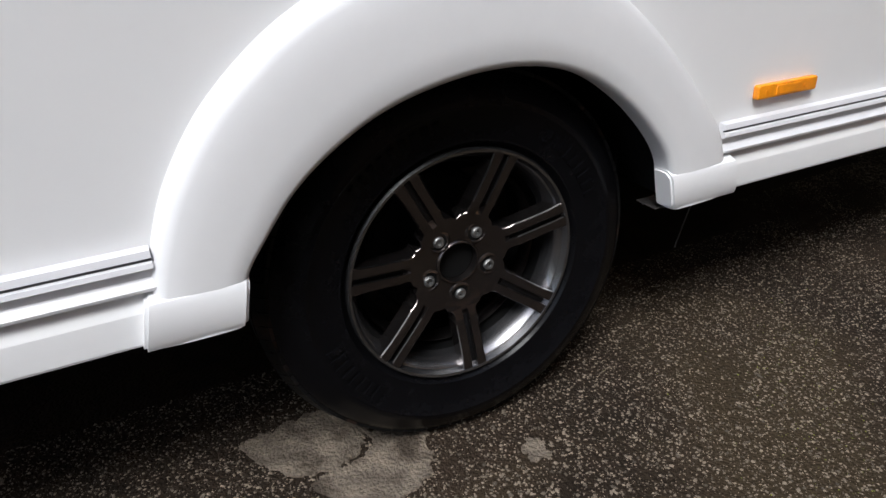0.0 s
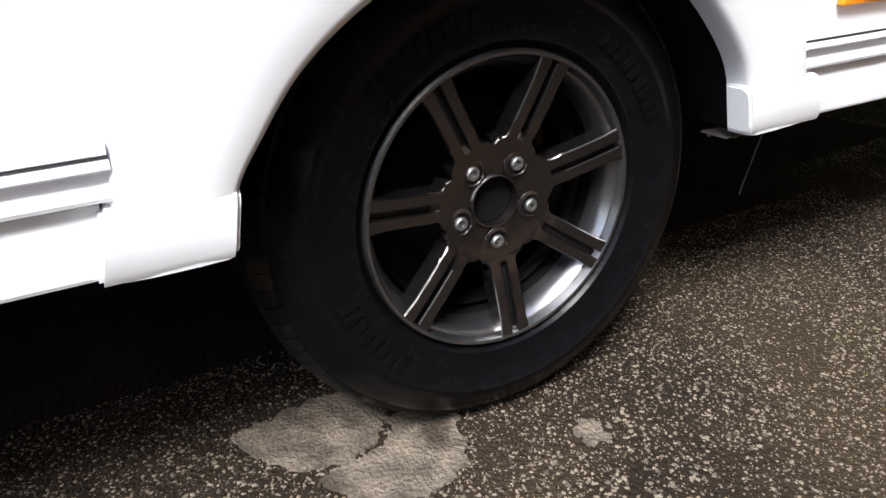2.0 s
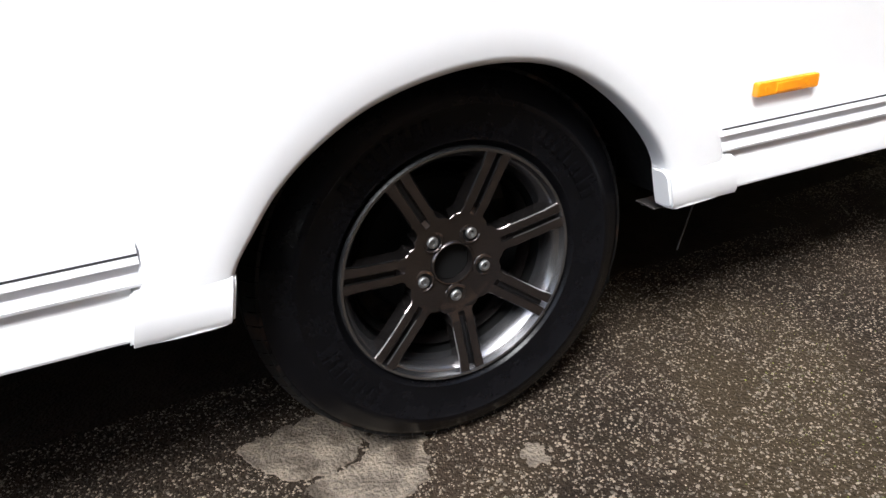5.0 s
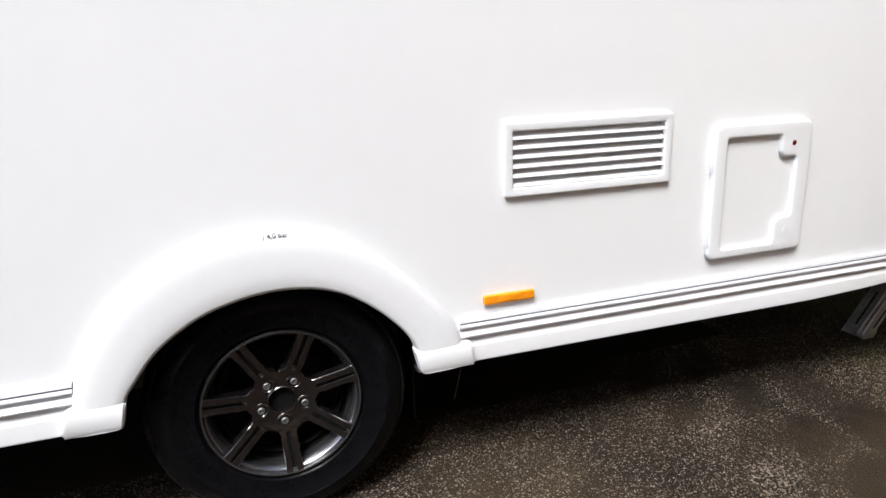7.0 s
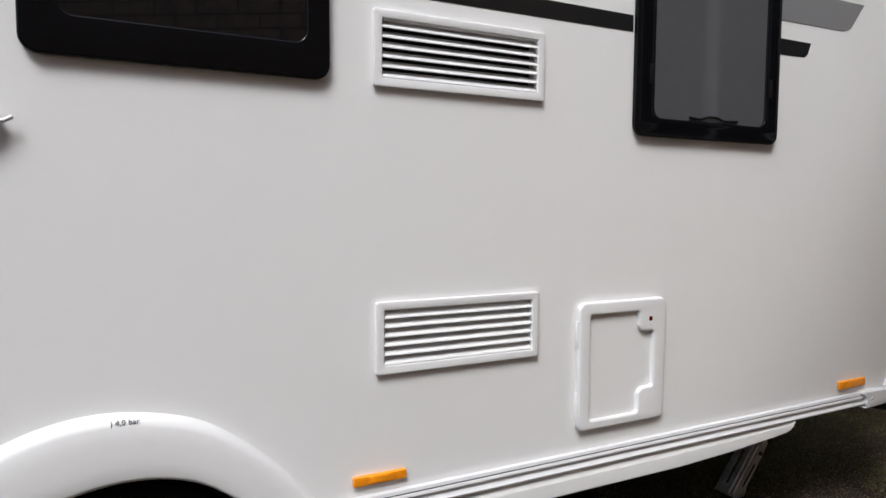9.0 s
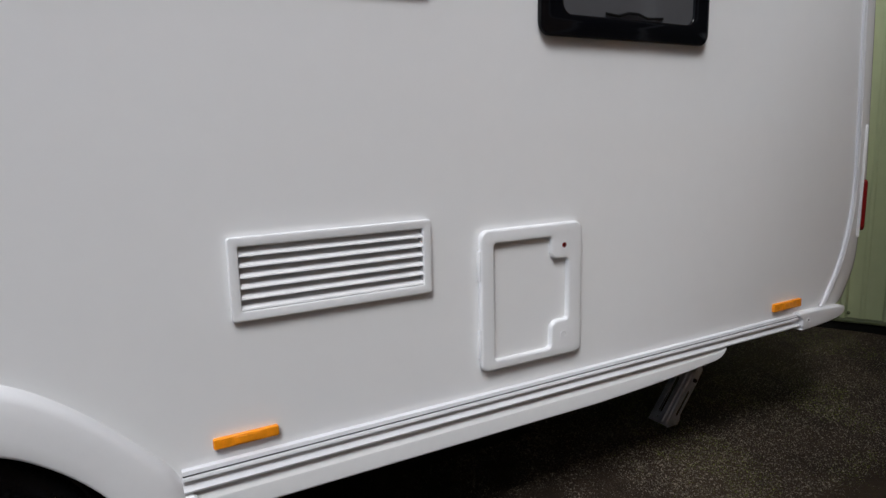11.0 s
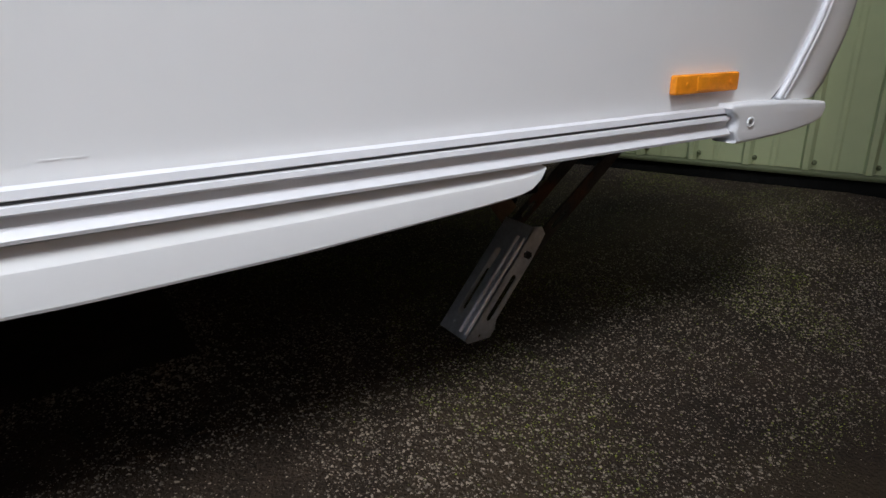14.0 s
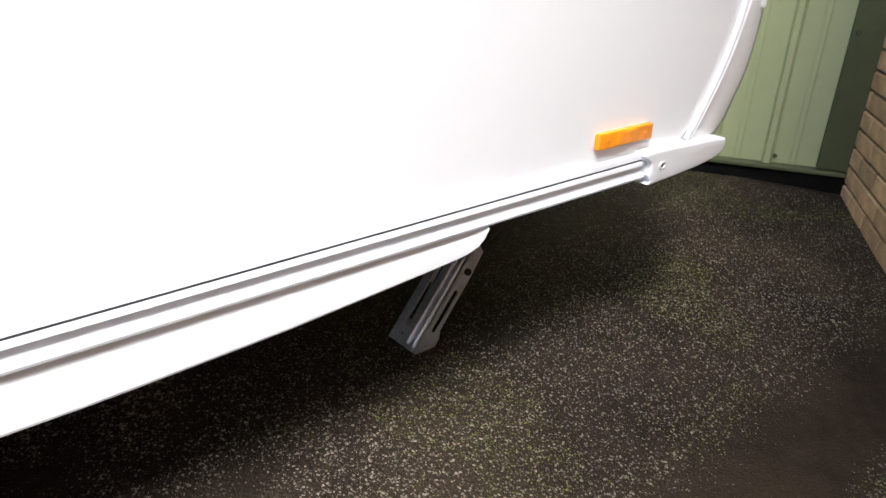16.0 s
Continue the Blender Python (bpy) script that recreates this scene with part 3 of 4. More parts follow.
def spoke_bm():
    """One spoke along +x, its face sloping to the rim, with a long sunk groove between two flat bands."""
    bm = bmesh.new()
    rows = []
    radii = [0.038, 0.045, 0.053, 0.062, 0.070, 0.076, WIN_IN] + [WIN_IN + WIN_R * (1 - math.cos(radians(a))) for a in (14, 28, 42, 56, 70, 80, 90)] + [0.112, 0.125, 0.14, 0.156, 0.168, 0.178, 0.187, 0.191]
    for r in radii:
        h, y = spoke_half(r), spoke_face(r)
        deep = 0.0095 * min(max((r - 0.086) / 0.010, 0), 1) * (1 if r < 0.19 else 0.3)
        g = 0.0040 if deep > 0 else 0.0052
        cut = r > WIN_IN
        e = 0.0016 if cut else 0.0
        drop = 0.0016 if cut else 0.0
        back = 0.030 if cut else 0.0
        row = []
        for z, yy in ((-h, y + drop + back), (-h, y + drop), (-h + e, y), (-g - 0.0016, y), (-g, y + deep), (g, y + deep), (g + 0.0016, y), (h - e, y), (h, y + drop), (h, y + drop + back)):
            if cut:
                row.append(bm.verts.new((r, yy, z)))
            else:
                row.append(bm.verts.new((r * math.cos(z / r), yy, r * math.sin(z / r))))
        rows.append(row)
    for a, c in zip(rows, rows[1:]):
        for i in range(len(a) - 1):
            bm.faces.new((a[i], a[i + 1], c[i + 1], c[i]))
    bmesh.ops.remove_doubles(bm, verts=bm.verts, dist=1e-6)
    bmesh.ops.dissolve_degenerate(bm, edges=bm.edges, dist=1e-6)
    return bm


SPOKE_0 = 68.0
spoke_mesh = mesh_of(finish(spoke_bm(), 24), "spoke", ALLOY)
gb = bmesh.new()
rows = [[gb.verts.new((r, spoke_face(r) + 0.0088, z)) for z in (-0.0038, 0.0038)] for r in (0.098, 0.14, 0.172, 0.186)]
for p, q in zip(rows, rows[1:]):
    gb.faces.new((p[0], p[1], q[1], q[0]))
ext = bmesh.ops.extrude_face_region(gb, geom=gb.faces[:])
bmesh.ops.translate(gb, verts=[v for v in ext["geom"] if isinstance(v, bmesh.types.BMVert)], vec=(0, 0.0005, 0))
groove_mesh = mesh_of(finish(gb, 20), "spoke_groove", DARK_ALLOY)
# thin lighter strips stand in for sky highlights on the spoke bevels
eb = bmesh.new()
for sign in (-1, 1):
    for inner_edge in (False, True):
        rows = []
        for r in (0.1065, 0.125, 0.145, 0.165, 0.180, 0.188):
            z0, z1 = (sign * 0.0042, sign * 0.0050) if inner_edge else (sign * (spoke_half(r) + 0.0003), sign * (spoke_half(r) - 0.0007))
            y = spoke_face(r)
            rows.append([eb.verts.new((r, y + 0.0013, z0)), eb.verts.new((r, y - 0.0004, z1))])
        for p, q in zip(rows, rows[1:]):
            eb.faces.new((p[0], p[1], q[1], q[0]))
ext = bmesh.ops.extrude_face_region(eb, geom=eb.faces[:])
bmesh.ops.translate(eb, verts=[v for v in ext["geom"] if isinstance(v, bmesh.types.BMVert)], vec=(0, 0.0008, 0))
edge_mesh = mesh_of(finish(eb, 20), "spoke_edge", EDGE)
for k in range(7):
    s = part("spoke", spoke_mesh, None, wheel)
    s.rotation_euler = (0, -radians(SPOKE_0 + 360 / 7 * k), 0)
    part("spoke_groove", groove_mesh, None, s)
    part("spoke_edge", edge_mesh, None, s)
hub_bm = lathe([(0.0, 0.120), (0.0325, 0.120), (0.0330, 0.0810), (0.0340, 0.0775), (0.0360, 0.0768), (0.0378, 0.0782), (0.0392, 0.0806), (0.040, 0.086)], 84)
part("hub", hub_bm, ALLOY, wheel, "anthracite hub ring with open centre bore", smooth=40)
# black disc stands in for the darkness of the open bore
part("centre_bore", lathe([(0.0, 0.092), (0.0322, 0.092), (0.0322, 0.119), (0.0, 0.119)], 32), BLACK, wheel, "black disc for the shade in the hub bore")
BOLT_0 = 55.0
bolt_bm = lathe([(0.0, 0.0730), (0.0042, 0.0730), (0.0050, 0.0685), (0.0078, 0.0682), (0.0095, 0.0705), (0.0098, 0.0745), (0.0, 0.0745)], 12)
bolt_mesh = mesh_of(finish(bolt_bm, 25), "wheel_bolt", BOLT)
well_mesh = mesh_of(finish(lathe([(0.0138, 0.0750), (0.0142, 0.0722), (0.0158, 0.0708), (0.0182, 0.0714), (0.0205, 0.0736)], 28), 40), "bolt_seat", ALLOY)
# flat black floor gives the shallow bolt seat a deep pocket's shade
floor_mesh = mesh_of(finish(lathe([(0.0, 0.0732), (0.0140, 0.0732), (0.0140, 0.0740), (0.0, 0.0740)], 24), 40), "bolt_well", BLACK)
for k in range(5):
    a = radians(BOLT_0 + 72 * k)
    for name, me in (("bolt_seat", well_mesh), ("bolt_well", floor_mesh), ("wheel_bolt", bolt_mesh)):
        o = part(name, me, None, wheel)
        o.location = (0.0572 * math.cos(a), 0.0042, 0.0572 * math.sin(a))


# ---- openings and fittings of the side wall ----
def vent(r, label):
    x0, x1, z0, z1 = r
    v = part("fridge_vent", plate(rounded(x0, x1, z0, z1, 0.007), [rounded(x0 + 0.022, x1 - 0.022, z0 + 0.022, z1 - 0.021, 0.003)], -0.013, 0.0125, 0.003), PLASTIC, caravan, label, smooth=30)
    part("vent_tray", cube(x0 + 0.025, x1 - 0.025, 0.028, 0.032, z0 + 0.025, z1 - 0.025), BLACK, v, "black vent recess")
    h = z1 - z0 - 0.043
    p = h / 6.0
    for k in range(6):
        zc = z0 + 0.022 + p * (k + 0.35)
        bm = extrude_x([(-0.0105, zc - 0.0062), (-0.008, zc - 0.0072), (0.012, zc + 0.0095), (0.014, zc + 0.0120), (0.011, zc + 0.0125), (-0.0095, zc - 0.0030)], x0 + 0.0225, x1 - 0.0225)
        part("slat", bm, PLASTIC, v, smooth=25)
    return v


vent(VENT_LOW, "white louvred fridge vent")
vent(VENT_HIGH, "white louvred upper fridge vent")

# cassette locker door
DX0, DX1, DZ0, DZ1 = 1.779, 2.124, 0.565, 0.950
service_door = part("service_door", plate(rounded(DX0 + 0.01, DX1 - 0.004, DZ0 + 0.004, DZ1 - 0.004, 0.02), [], -0.005, 0.0048), WHITE, caravan, "white cassette locker door with two locks")
ix0, ix1, iz0, iz1 = DX0 + 0.045, DX1 - 0.052, DZ0 + 0.030, DZ1 - 0.040
bx, tz, bz = 2.012, 0.846, 0.672


def arc(cx, cz, r, a0, a1, n=6):
    return [(cx + r * math.cos(radians(a0 + (a1 - a0) * k / n)), cz + r * math.sin(radians(a0 + (a1 - a0) * k / n))) for k in range(n + 1)]


door_hole = ([(ix0 + 0.006, iz0)] + arc(bx - 0.010, iz0 + 0.010, 0.010, -90, 0, 3) + arc(bx + 0.026, bz - 0.026, 0.026, 180, 90) + arc(ix1 - 0.008, bz + 0.008, 0.008, -90, 0, 3)
             + arc(ix1 - 0.008, tz - 0.008, 0.008, 0, 90, 3) + arc(bx + 0.026, tz + 0.026, 0.026, 270, 180) + arc(bx - 0.006, iz1 - 0.006, 0.006, 0, 90, 2)
             + arc(ix0 + 0.006, iz1 - 0.006, 0.006, 90, 180, 2) + [(ix0, iz0 + 0.006)])
part("door_frame", plate(rounded(DX0, DX1, DZ0, DZ1, 0.026), [door_hole], -0.0185, 0.0182, 0.008, 4), PLASTIC, service_door, "thick rounded white door frame", smooth=50)
for z0, z1 in ((0.815, 0.897), (0.603, 0.684)):
    part("hinge", cube(DX0 - 0.003, DX0 + 0.009, -0.016, -0.002, z0, z1, 0.003), PLASTIC, service_door)
for z, mat, lab in ((0.886, RED, "round lock with red key slot"), (0.628, PLASTIC, "round push lock")):
    part("lock_ring", (lambda b: (bmesh.ops.translate(b, verts=b.verts, vec=(2.057, -0.0198, z)), b)[1])(lathe([(0.0078, 0.004), (0.0078, 0.0005), (0.009, 0.0), (0.0108, 0.0004), (0.0112, 0.004)], 24)), PLASTIC, service_door)
    part("lock", (lambda b: (disc(b, (2.057, -0.0190, z), 0.0077, 0.004, 20), b)[1])(bmesh.new()), mat, service_door, lab)
part("key_slot", cube(2.0555, 2.0585, -0.0200, -0.0185, 0.882, 0.890), BLACK, service_door)

# side reflectors
for x0, x1, z0, z1, k in ((1.090, 1.233, 0.533, 0.557, 0), (3.055, 3.219, 0.531, 0.562, 1)):
    r = part("side_reflector", plate(rounded(x0, x1, z0, z1, 0.004), [], -0.013, 0.013, 0.003), ORANGE, caravan, "orange side reflector", smooth=30)
    for xs in ((x0 + 0.02, x1 - 0.03) if k == 0 else (x0 + 0.028, x1 - 0.022)):
        part("reflector_screw", (lambda b: (disc(b, (xs, -0.0142, (z0 + z1) / 2), 0.0045, 0.003, 12), b)[1])(bmesh.new()), ORANGE, r)
    part("lens", plate(rounded((x0 + x1) / 2 - 0.03, (x0 + x1) / 2 + 0.03, z0 + 0.004, z1 - 0.004, 0.002), [], -0.0145, 0.004, 0.001), ORANGE, r)


# windows
def window(r, pane, label, glass):
    x0, x1, z0, z1 = r
    w = part("window", plate(rounded(x0, x1, z0, z1, 0.035), [rounded(*pane, 0.03)], -0.020, 0.018, 0.005), GLOSS_BLACK, caravan, label, smooth=40)
    part("pane", plate(rounded(pane[0] - 0.01, pane[1] + 0.01, pane[2] - 0.01, pane[3] + 0.01, 0.03), [], -0.012, 0.005), glass, w, "tinted acrylic pane")
    return w


w1 = window(WIN_1, (0.49, 0.98, 1.60, 2.08), "black framed caravan window with dark pane", DARK_GLASS)
w2 = window(WIN_2, (2.048, 2.552, 1.502, 2.04), "black framed caravan window with tinted pane lightened for reflections", GLASS)
for x in (2.030, 2.568):
    part("catch", cube(x - 0.008, x + 0.008, -0.026, -0.018, 1.60, 1.66, 0.003), BLACK, w2)
part("window_handle", tube([(2.20, -0.016, 1.512), (2.245, -0.018, 1.508), (2.28, -0.018, 1.518), (2.32, -0.018, 1.518), (2.355, -0.018, 1.508), (2.42, -0.016, 1.512)], 0.004, 6), BLACK, w2)

# stripes, lettering and the hook
part("stripe", plate([(1.10, 1.745), (1.971, 1.751), (1.971, 1.799), (1.10, 1.797)], [], -0.0014, 0.0012), DECAL_BLACK, caravan, "black vinyl stripe")
part("stripe", plate([(2.619, 1.757), (2.770, 1.761), (2.788, 1.773), (2.804, 1.813), (2.619, 1.812)], [], -0.0014, 0.0012), DECAL_BLACK, caravan, "black vinyl stripe with slanted end")
part("stripe", plate([(2.619, 1.873), (2.985, 1.878), (3.03, 1.892), (3.108, 1.988), (2.619, 1.98)], [], -0.0014, 0.0012), DECAL_GREY, caravan, "silver vinyl stripe with slanted end")
font_curve = bpy.data.curves.new("pressure_text", "FONT")
font_curve.body, font_curve.size, font_curve.extrude = "| 4,0 bar", 0.0165, 0.0004
text_ob = new("pressure_text", font_curve)
text_me = bpy.data.meshes.new_from_object(text_ob.evaluated_get(bpy.context.evaluated_depsgraph_get()))
bpy.data.objects.remove(text_ob)
text_me.transform(Matrix.Translation((0.560, -0.0268, 0.774)) @ Matrix.Rotation(radians(90), 4, "X"))
text_me.materials.append(INK)
part("pressure_text", text_me, None, caravan, "small black tyre pressure lettering")
hook = part("awning_socket", plate([(0.318, 1.376), (0.330, 1.364), (0.374, 1.364), (0.388, 1.378), (0.388, 1.404), (0.374, 1.418), (0.330, 1.418), (0.318, 1.406)], [], -0.030, 0.0295, 0.009, 4), PLASTIC, caravan, "white moulded awning socket with dark opening", smooth=50)
part("socket_rim", plate(rounded(0.334, 0.372, 1.375, 1.407, 0.010), [rounded(0.339, 0.367, 1.380, 1.402, 0.007)], -0.0335, 0.006, 0.002), PLASTIC, hook, smooth=40)
part("socket_opening", plate(rounded(0.338, 0.368, 1.379, 1.403, 0.006), [], -0.0312, 0.003), DARK_GLASS, hook, "dark socket opening")
for z in (1.369, 1.413):
    part("socket_screw", (lambda b: (disc(b, (0.353, -0.0305, z), 0.0032, 0.004, 10), b)[1])(bmesh.new()), DARK_ALLOY, hook)
part("socket_tab", tube(spline([(0.386, -0.016, 1.390), (0.396, -0.020, 1.388), (0.404, -0.021, 1.392), (0.410, -0.018, 1.396)], 3), 0.0042, 8), PLASTIC, hook, smooth=60)

for x0, x1 in ((2.185, 2.205), (2.212, 2.226)):
    part("faint_print", plate([(x0, 0.5235), (x1, 0.5235), (x1, 0.5252), (x0, 0.5252)], [], -0.0006, 0.002), FAINT, caravan, "faint grey printed marking")

# ---- underside ----
part("chassis_rail", extrude_x([(0.42, 0.27), (0.42, 0.46), (0.485, 0.46), (0.485, 0.45), (0.425, 0.45), (0.425, 0.28), (0.485, 0.28), (0.485, 0.27)], -3.0, 2.55), RUSTY, caravan, "dark chassis rail", smooth=20)
part("chassis_rail", extrude_x([(1.72, 0.27), (1.72, 0.46), (1.785, 0.46), (1.785, 0.28), (1.72, 0.28)][:4], -3.0, 2.55), RUSTY, caravan, "dark chassis rail", smooth=20)
part("axle", cube(ARCH_X - 0.05, ARCH_X + 0.05, 0.25, 1.95, 0.28, 0.38, 0.02), RUSTY, caravan, "rusty axle tube")
part("far_wheel", (lambda b: (bmesh.ops.translate(b, verts=b.verts, vec=(ARCH_X, 1.9, R)), b)[1])(lathe([(0.0, 0.0), (0.29, 0.0), (0.325, 0.03), (0.325, 0.16), (0.29, 0.2), (0.0, 0.2)], 40)), RUBBER, caravan)
bracket = part("bracket", cube(0.912, 0.952, 0.008, 0.055, 0.368, 0.371, 0.001, 1), RUSTY, caravan, "bent steel bracket behind the wheel")
for x, y in ((0.942, 0.018), (0.920, 0.045)):
    part("rivet", (lambda b: (bmesh.ops.create_icosphere(b, subdivisions=1, radius=0.004, matrix=Matrix.Translation((x, y, 0.366))), b)[1])(bmesh.new()), BOLT, bracket)
part("mud_guard", cube(0.93, 0.938, 0.14, 0.30, 0.16, 0.44, 0.002), BLACK, caravan, "plain black splash guard")
part("hook_rod", tube(spline([(1.03, 0.05, 0.380), (1.044, 0.05, 0.370), (1.047, 0.05, 0.352), (1.040, 0.055, 0.31), (1.030, 0.06, 0.26), (1.026, 0.06, 0.245)], 4), 0.0016, 8), RUSTY, caravan, "thin wire hook under the skirt")

# corner steady: a pressed channel leg wound partly down
FOOT = Vector((2.880, 0.400, 0.014))
TOP = FOOT + Vector((0.175, 0, 0.216))
ALONG = (TOP - FOOT).normalized()
LEN = (TOP - FOOT).length
DOWN = ALONG.cross(Vector((0, -1, 0))).normalized()
DOWN = DOWN if DOWN.z < 0 else -DOWN


def leg_frame(origin, across, normal):
    """Plate axes: x along the leg, z across it, front towards the normal."""
    m = Matrix((ALONG, -normal, across)).transposed().to_4x4()
    m.translation = origin
    return m


def leg_plate(outline2d, holes, m, mat, name, parent, label=""):
    bm = plate(outline2d, holes, 0.0, 0.004)
    bmesh.ops.transform(bm, matrix=m, verts=bm.verts)
    return part(name, bm, mat, parent, label, smooth=30)


def slot(x0, x1, z, r):
    return [(x1 + r * math.cos(radians(a)), z + r * math.sin(radians(a))) for a in range(-90, 91, 30)] + [(x0 + r * math.cos(radians(a)), z + r * math.sin(radians(a))) for a in range(90, 271, 30)]


front_out = [(0.0, 0.0), (LEN, 0.0), (LEN + 0.012, 0.020), (LEN + 0.004, 0.038), (0.22, 0.044), (0.12, 0.045), (0.07, 0.046), (0.052, 0.057), (0.012, 0.057), (-0.004, 0.044), (-0.010, 0.025)]
steady = leg_plate(front_out, [slot(0.065, 0.165, 0.027, 0.0075), slot(0.222, 0.2222, 0.022, 0.008), slot(0.022, 0.0222, 0.030, 0.004)],
                   leg_frame(FOOT + Vector((0, -0.095, 0)), DOWN, Vector((0, -1, 0))), STEEL, "corner_steady", caravan, "galvanised corner steady leg reaching down towards the asphalt")
leg_plate([(-0.004, 0.0), (LEN, 0.0), (LEN, 0.095), (-0.004, 0.095)], [slot(0.05, 0.20, 0.034, 0.009), slot(0.02, 0.0202, 0.034, 0.004)],
          leg_frame(FOOT, Vector((0, -1, 0)), -DOWN), STEEL, "web", steady)
leg_plate([(0.0, 0.0), (LEN, 0.0), (LEN, 0.030), (0.03, 0.045), (-0.01, 0.03)], [slot(0.06, 0.155, 0.034, 0.006)], leg_frame(FOOT + Vector((0, -0.004, 0)), DOWN, Vector((0, -1, 0))), STEEL, "rear_flange", steady)
bead = bmesh.new()
for off in (0.066, 0.086):
    tube([FOOT + Vector((0, -off, 0)) + ALONG * d for d in (0.008, 0.15, LEN - 0.03)], 0.006, 8, bead)
part("pressed_rib", bead, STEEL, steady, smooth=60)
bm = bmesh.new()
disc(bm, (0, 0, 0), 0.009, 0.012, 6)
bolt_at = FOOT + Vector((0, -0.103, 0)) + ALONG * 0.222 + DOWN * 0.022
bmesh.ops.translate(bm, verts=bm.verts, vec=bolt_at)
part("pivot_bolt", bm, RUSTY, steady)
KNEE, PIN = FOOT + ALONG * 0.205 + DOWN * 0.010, Vector((3.338, 0.40, 0.417))
arm_dir = (PIN - KNEE).normalized()
arm_down = arm_dir.cross(Vector((0, 1, 0))).normalized()
arm_down = arm_down if arm_down.z < 0 else -arm_down
for off in (0.010, -0.090):
    m = Matrix((arm_dir, Vector((0, 1, 0)), arm_down)).transposed().to_4x4()
    m.translation = KNEE + Vector((0, off, 0))
    arm_len = (PIN - KNEE).length
    bm = plate([(-0.012, 0.0), (arm_len, -0.004), (arm_len + 0.012, 0.010), (arm_len, 0.026), (0.10, 0.034), (-0.012, 0.038)], [slot(0.11, 0.15, 0.016, 0.006)], 0.0, 0.005)
    bmesh.ops.transform(bm, matrix=m, verts=bm.verts)
    part("steady_arm", bm, RUSTY, steady, "dark upper arm of the steady", smooth=30)
pin_bm = bmesh.new()
disc(pin_bm, PIN + arm_down * 0.010 + Vector((0.004, -0.108, 0)), 0.013, 0.135, 14)
part("arm_pin", pin_bm, RUSTY, steady, "rusty pivot pin")
brace = Matrix.Translation((3.012, 0.455, 0.335)) @ Matrix.Rotation(radians(142), 4, "Y")
part("steady_brace", cube(-0.027, 0.027, -0.003, 0.003, -0.02, 0.155, 0.002, m=brace), BROWN_PLATE, steady, "brown brace of the steady")
part("steady_brace", cube(-0.045, -0.022, 0.01, 0.016, -0.02, 0.155, 0.002, m=brace), BLACK, steady)
part("steady_gearbox", cube(3.095, 3.150, 0.40, 0.48, 0.27, 0.425, 0.008), BLACK, steady, "black spindle housing")
part("steady_nut", tube([(3.06, 0.44, 0.335), (3.19, 0.44, 0.30)], 0.014, 10), BLACK, steady)
part("steady_mount", cube(3.05, 3.37, 0.33, 0.46, 0.425, 0.461, 0.004), RUSTY, steady)

# ---- small pieces on the ground ----
def chips(name, mat, seed, spots, mask=-0.42):
    rng = np.random.default_rng(seed)
    verts, faces = [], []
    base = np.array([(math.cos(a), math.sin(a)) for a in (0, 1.257, 2.513, 3.77, 5.027)])

    def scatter(n, x0, x1, y0, y1, lo, hi):
        for _ in range(n):
            x, y = rng.uniform(x0, x1), rng.uniform(y0, y1)
            wide = 5.0 if mask < 0 else 2.6
            if noise.noise((x * wide, y * wide, seed)) < mask and rng.random() < (0.5 if mask < 0 else 0.9):
                continue
            if mask < 0 and rng.random() > 1.15 - 0.28 * (x - 1.8) + 0.5 * noise.noise((x * 2.2, y * 2.2, 3.0)) and rng.random() < 0.8:
                continue
            r = lo + (hi - lo) * rng.random() ** 2.5
            pts = base * (r * (0.7 + 0.6 * rng.random((5, 1)))) * np.array([1.0, rng.uniform(0.5, 1.0)])
            a = rng.uniform(0, 6.28)
            pts = pts @ np.array([[math.cos(a), math.sin(a)], [-math.sin(a), math.cos(a)]])
            z = ground_z(x, y)
            h = r * rng.uniform(0.12, 0.38)
            k = len(verts)
            verts.extend((x + p[0], y + p[1], z - 0.001) for p in pts)
            tip = pts[0] * rng.uniform(-0.3, 0.3)
            verts.append((x + tip[0], y + tip[1], z + 0.0008 + h))
            faces.extend((k + i, k + (i + 1) % 5, k + 5) for i in range(5))

    for spot in spots:
        scatter(*spot)
    me = bpy.data.meshes.new(name)
    me.from_pydata(verts, [], faces)
    me.materials.append(mat)
    return me


tagged(new("stone_chips", chips("stone_chips", CHIP, 5, [(70000, -0.5, 1.8, -0.70, 0.4, 0.0014, 0.0054), (115000, 1.8, 4.9, -0.65, 0.55, 0.0014, 0.0054), (60000, 2.4, 4.9, 0.55, 1.8, 0.0014, 0.0046)])),
       "pale stone chippings worn out of the asphalt", "gravel", kind="stuff")
tagged(new("moss_clumps", chips("moss_clumps", MOSS, 9, [(110000, 2.5, 4.8, -0.65, 1.8, 0.0012, 0.0042), (6000, 0.8, 2.9, -0.7, 0.1, 0.0010, 0.0034)], 0.16)),
       "low green moss in the asphalt by the shed", "moss", kind="stuff")


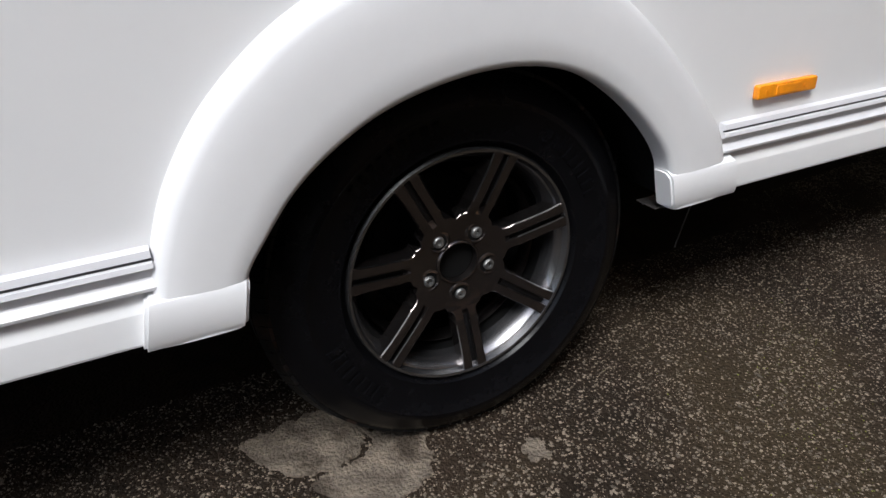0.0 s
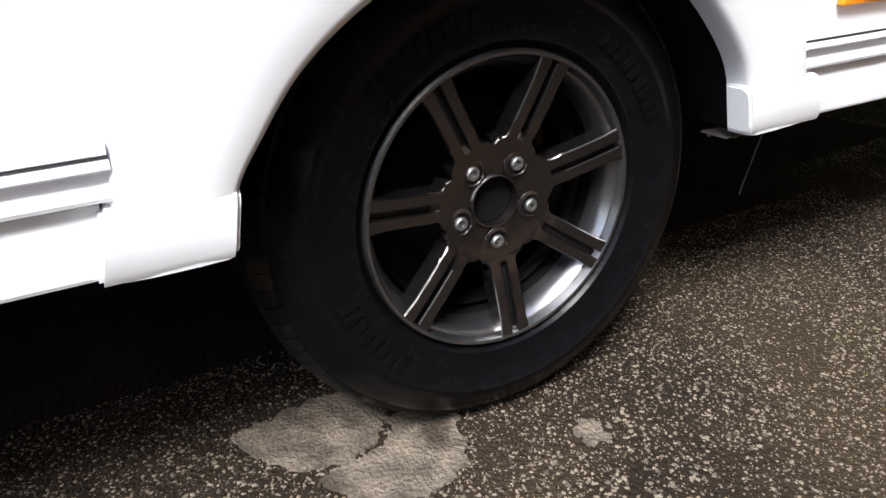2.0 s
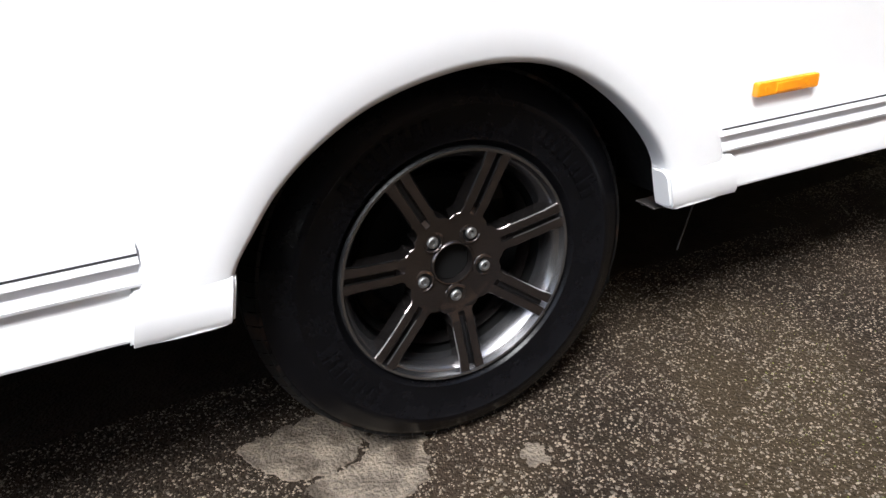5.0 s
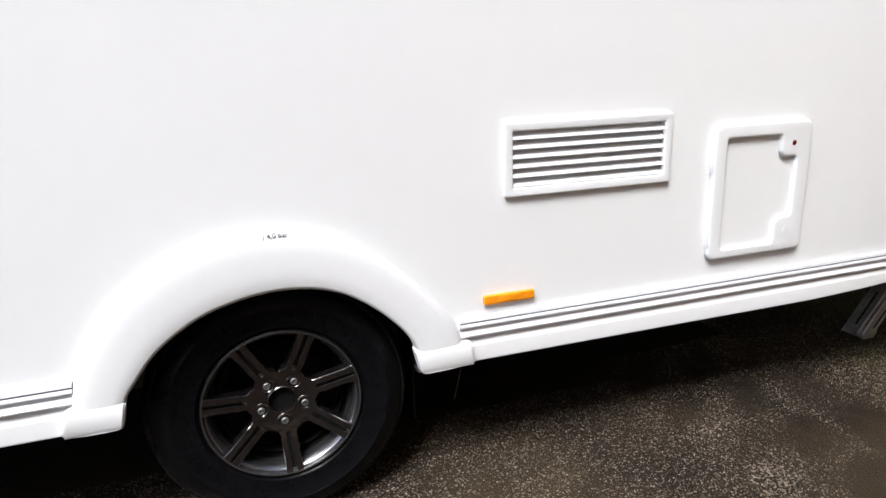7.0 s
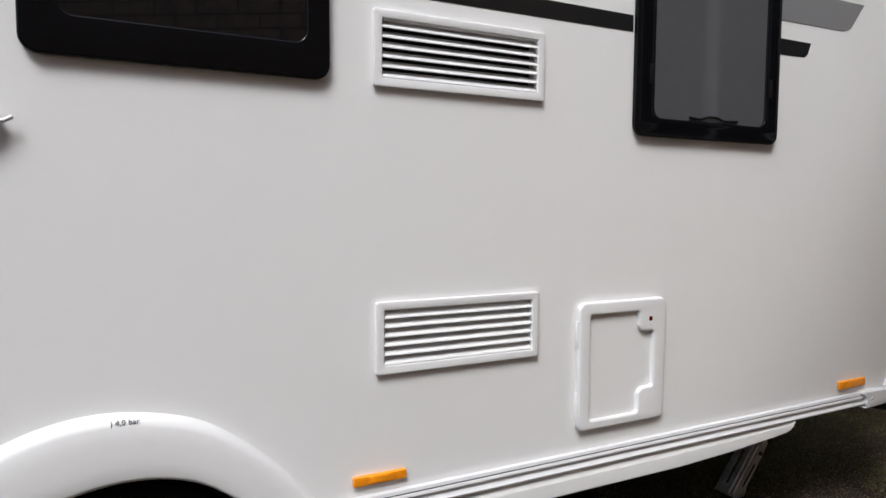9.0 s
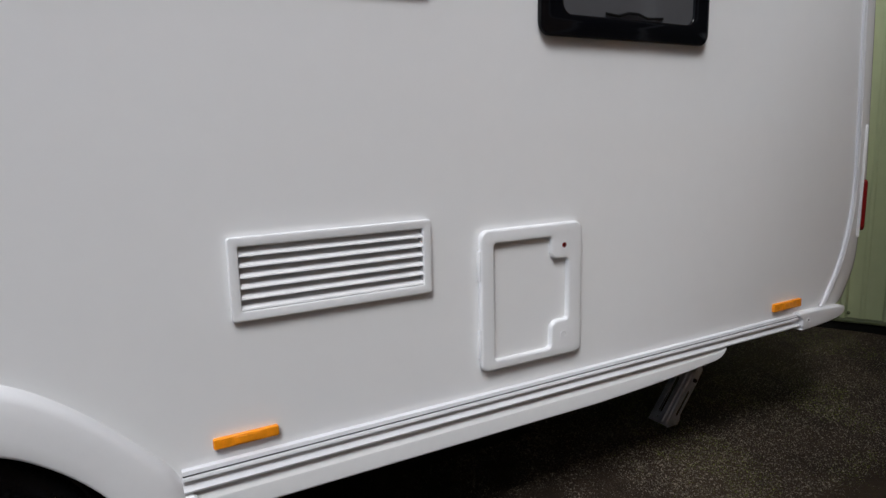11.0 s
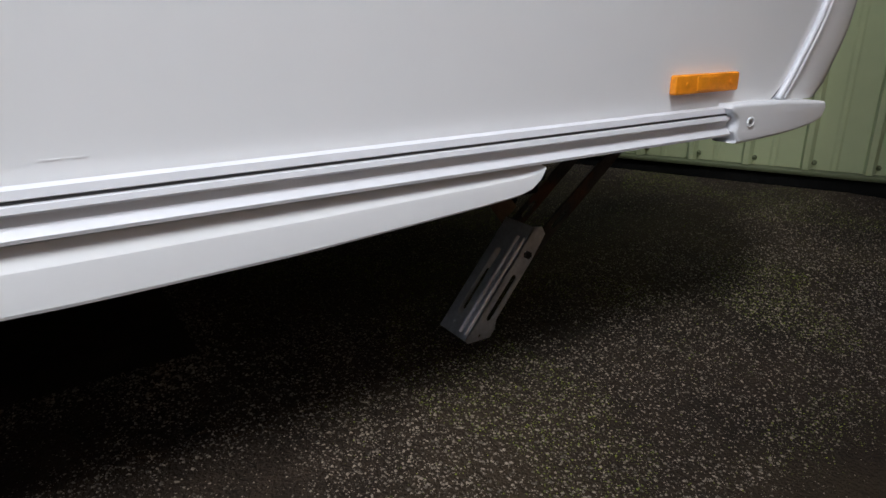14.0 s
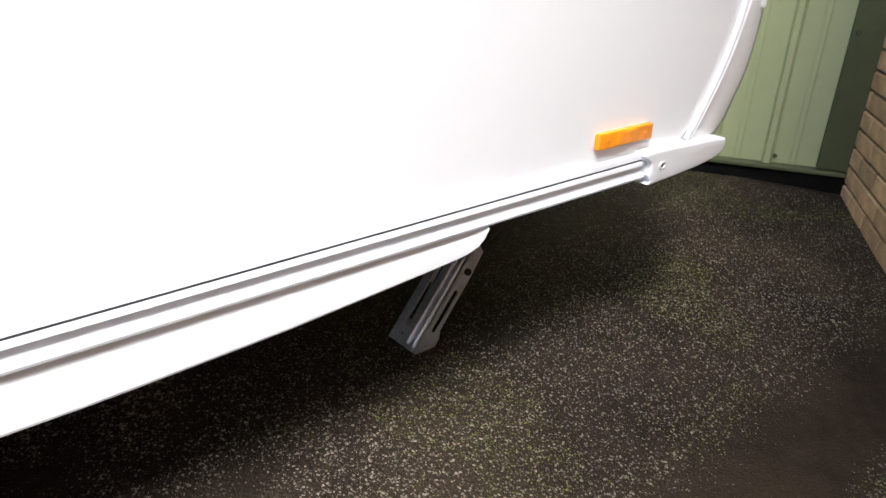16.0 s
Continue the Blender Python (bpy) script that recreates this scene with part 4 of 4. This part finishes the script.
def blot(name, outline2d, mat, label, seed):
    """A thin ragged skin of concrete that follows the ground."""
    bm = bmesh.new()
    line2 = spline([(x, y, 0) for x, y in outline2d + outline2d[:1]], 14)[:-1]
    pts = []
    for p in line2:
        d = 0.55 * Vector((noise.noise((p.x * 45, p.y * 45, seed)), noise.noise((p.x * 45, p.y * 45, seed + 7)))) + 0.45 * Vector((noise.noise((p.x * 140, p.y * 140, seed)), noise.noise((p.x * 140, p.y * 140, seed + 7))))
        pts.append((p.x + 0.020 * d.x, p.y + 0.020 * d.y))
    top = [bm.verts.new((x, y, ground_z(x, y) + 0.0032)) for x, y in pts]
    cx, cy = sum(x for x, _ in pts) / len(pts), sum(y for _, y in pts) / len(pts)
    low = [bm.verts.new((cx + (x - cx) * 1.03, cy + (y - cy) * 1.03, -0.01)) for x, y in pts]
    bmesh.ops.triangle_fill(bm, edges=[bm.edges.new((p, q)) for p, q in zip(top, top[1:] + top[:1])], use_beauty=True, normal=(0, 0, 1))
    for i in range(len(pts)):
        bm.faces.new((top[i], top[(i + 1) % len(pts)], low[(i + 1) % len(pts)], low[i]))
    return tagged(part(name, bm, mat, None, label, smooth=None), category="concrete patch", kind="structure")


blot("concrete_patch", [(0.185, 0.205), (0.24, 0.215), (0.33, 0.225), (0.395, 0.205), (0.400, 0.13), (0.36, 0.079), (0.30, 0.074), (0.25, 0.10), (0.215, 0.145)], CONCRETE, "cracked pale concrete patch under the tyre", 2)
blot("concrete_patch", [(0.405, 0.125), (0.465, 0.125), (0.492, 0.085), (0.478, 0.05), (0.486, 0.02), (0.45, -0.015), (0.39, -0.04), (0.31, 0.0), (0.285, 0.060), (0.365, 0.072), (0.402, 0.10)], CONCRETE, "cracked pale concrete patch by the tyre", 3)
blot("concrete_spot", [(0.620, -0.045), (0.637, -0.028), (0.660, -0.03), (0.664, -0.055), (0.647, -0.076), (0.624, -0.074)], CONCRETE, "small pale concrete spot in the asphalt", 4)

# ---- bricks ----
BL, BH, J = 0.215, 0.065, 0.010
brick_mesh = mesh_of(finish(cube(0, BL, -0.10, 0.0, 0, BH, 0.004, 1), None), "brick", BRICK)
rest = []


def brick_runs(x, z):
    """A brick's stretch along the wall, cut where the window stands."""
    if z + BH <= OPEN_Z0 - 0.03 or z >= OPEN_Z1 or x >= OPEN_X1 or x + BL <= OPEN_X0:
        return [(x, x + BL)]
    return [(a, b) for a, b in ((x, OPEN_X0 - 0.004), (OPEN_X1 + 0.004, x + BL)) if b - a > 0.02]


for row in range(46):
    z = -0.03 + row * (BH + J)
    for k in range(31):
        x = 0.045 - BL - (k * (BL + J)) - (0.1125 if row % 2 else 0.0)
        for a, b in brick_runs(x, z):
            if row < 20 and k < 15:
                o = part("brick", brick_mesh, None, wall_brick)
                o.location = (a, -0.018 + random.uniform(-0.0015, 0.0015), z)
                o.scale = ((b - a) / BL, 1, 1)
            else:
                rest.append((a, b, z))
    if row % 2:
        o = part("half_brick", brick_mesh, None, wall_brick)
        o.scale = (0.1025 / BL, 1, 1)
        o.location = (0.045 - 0.1025, -0.018, z)
rv, rf = [], []
for x, x1, z in rest:
    if x < -7.0:
        continue
    i = len(rv)
    rv += [(x + a, -0.018 + b, z + c) for a in (0, x1 - x) for b in (-0.05, 0.0) for c in (0, BH)]
    rf += [[i + q for q in f] for f in ((0, 1, 3, 2), (4, 6, 7, 5), (2, 3, 7, 6), (0, 2, 6, 4), (1, 5, 7, 3))]
me = bpy.data.meshes.new("brickwork")
me.from_pydata(rv, [], rf)
me.materials.append(BRICK)
tagged(part("brickwork", me, None, wall_brick), kind="stuff")
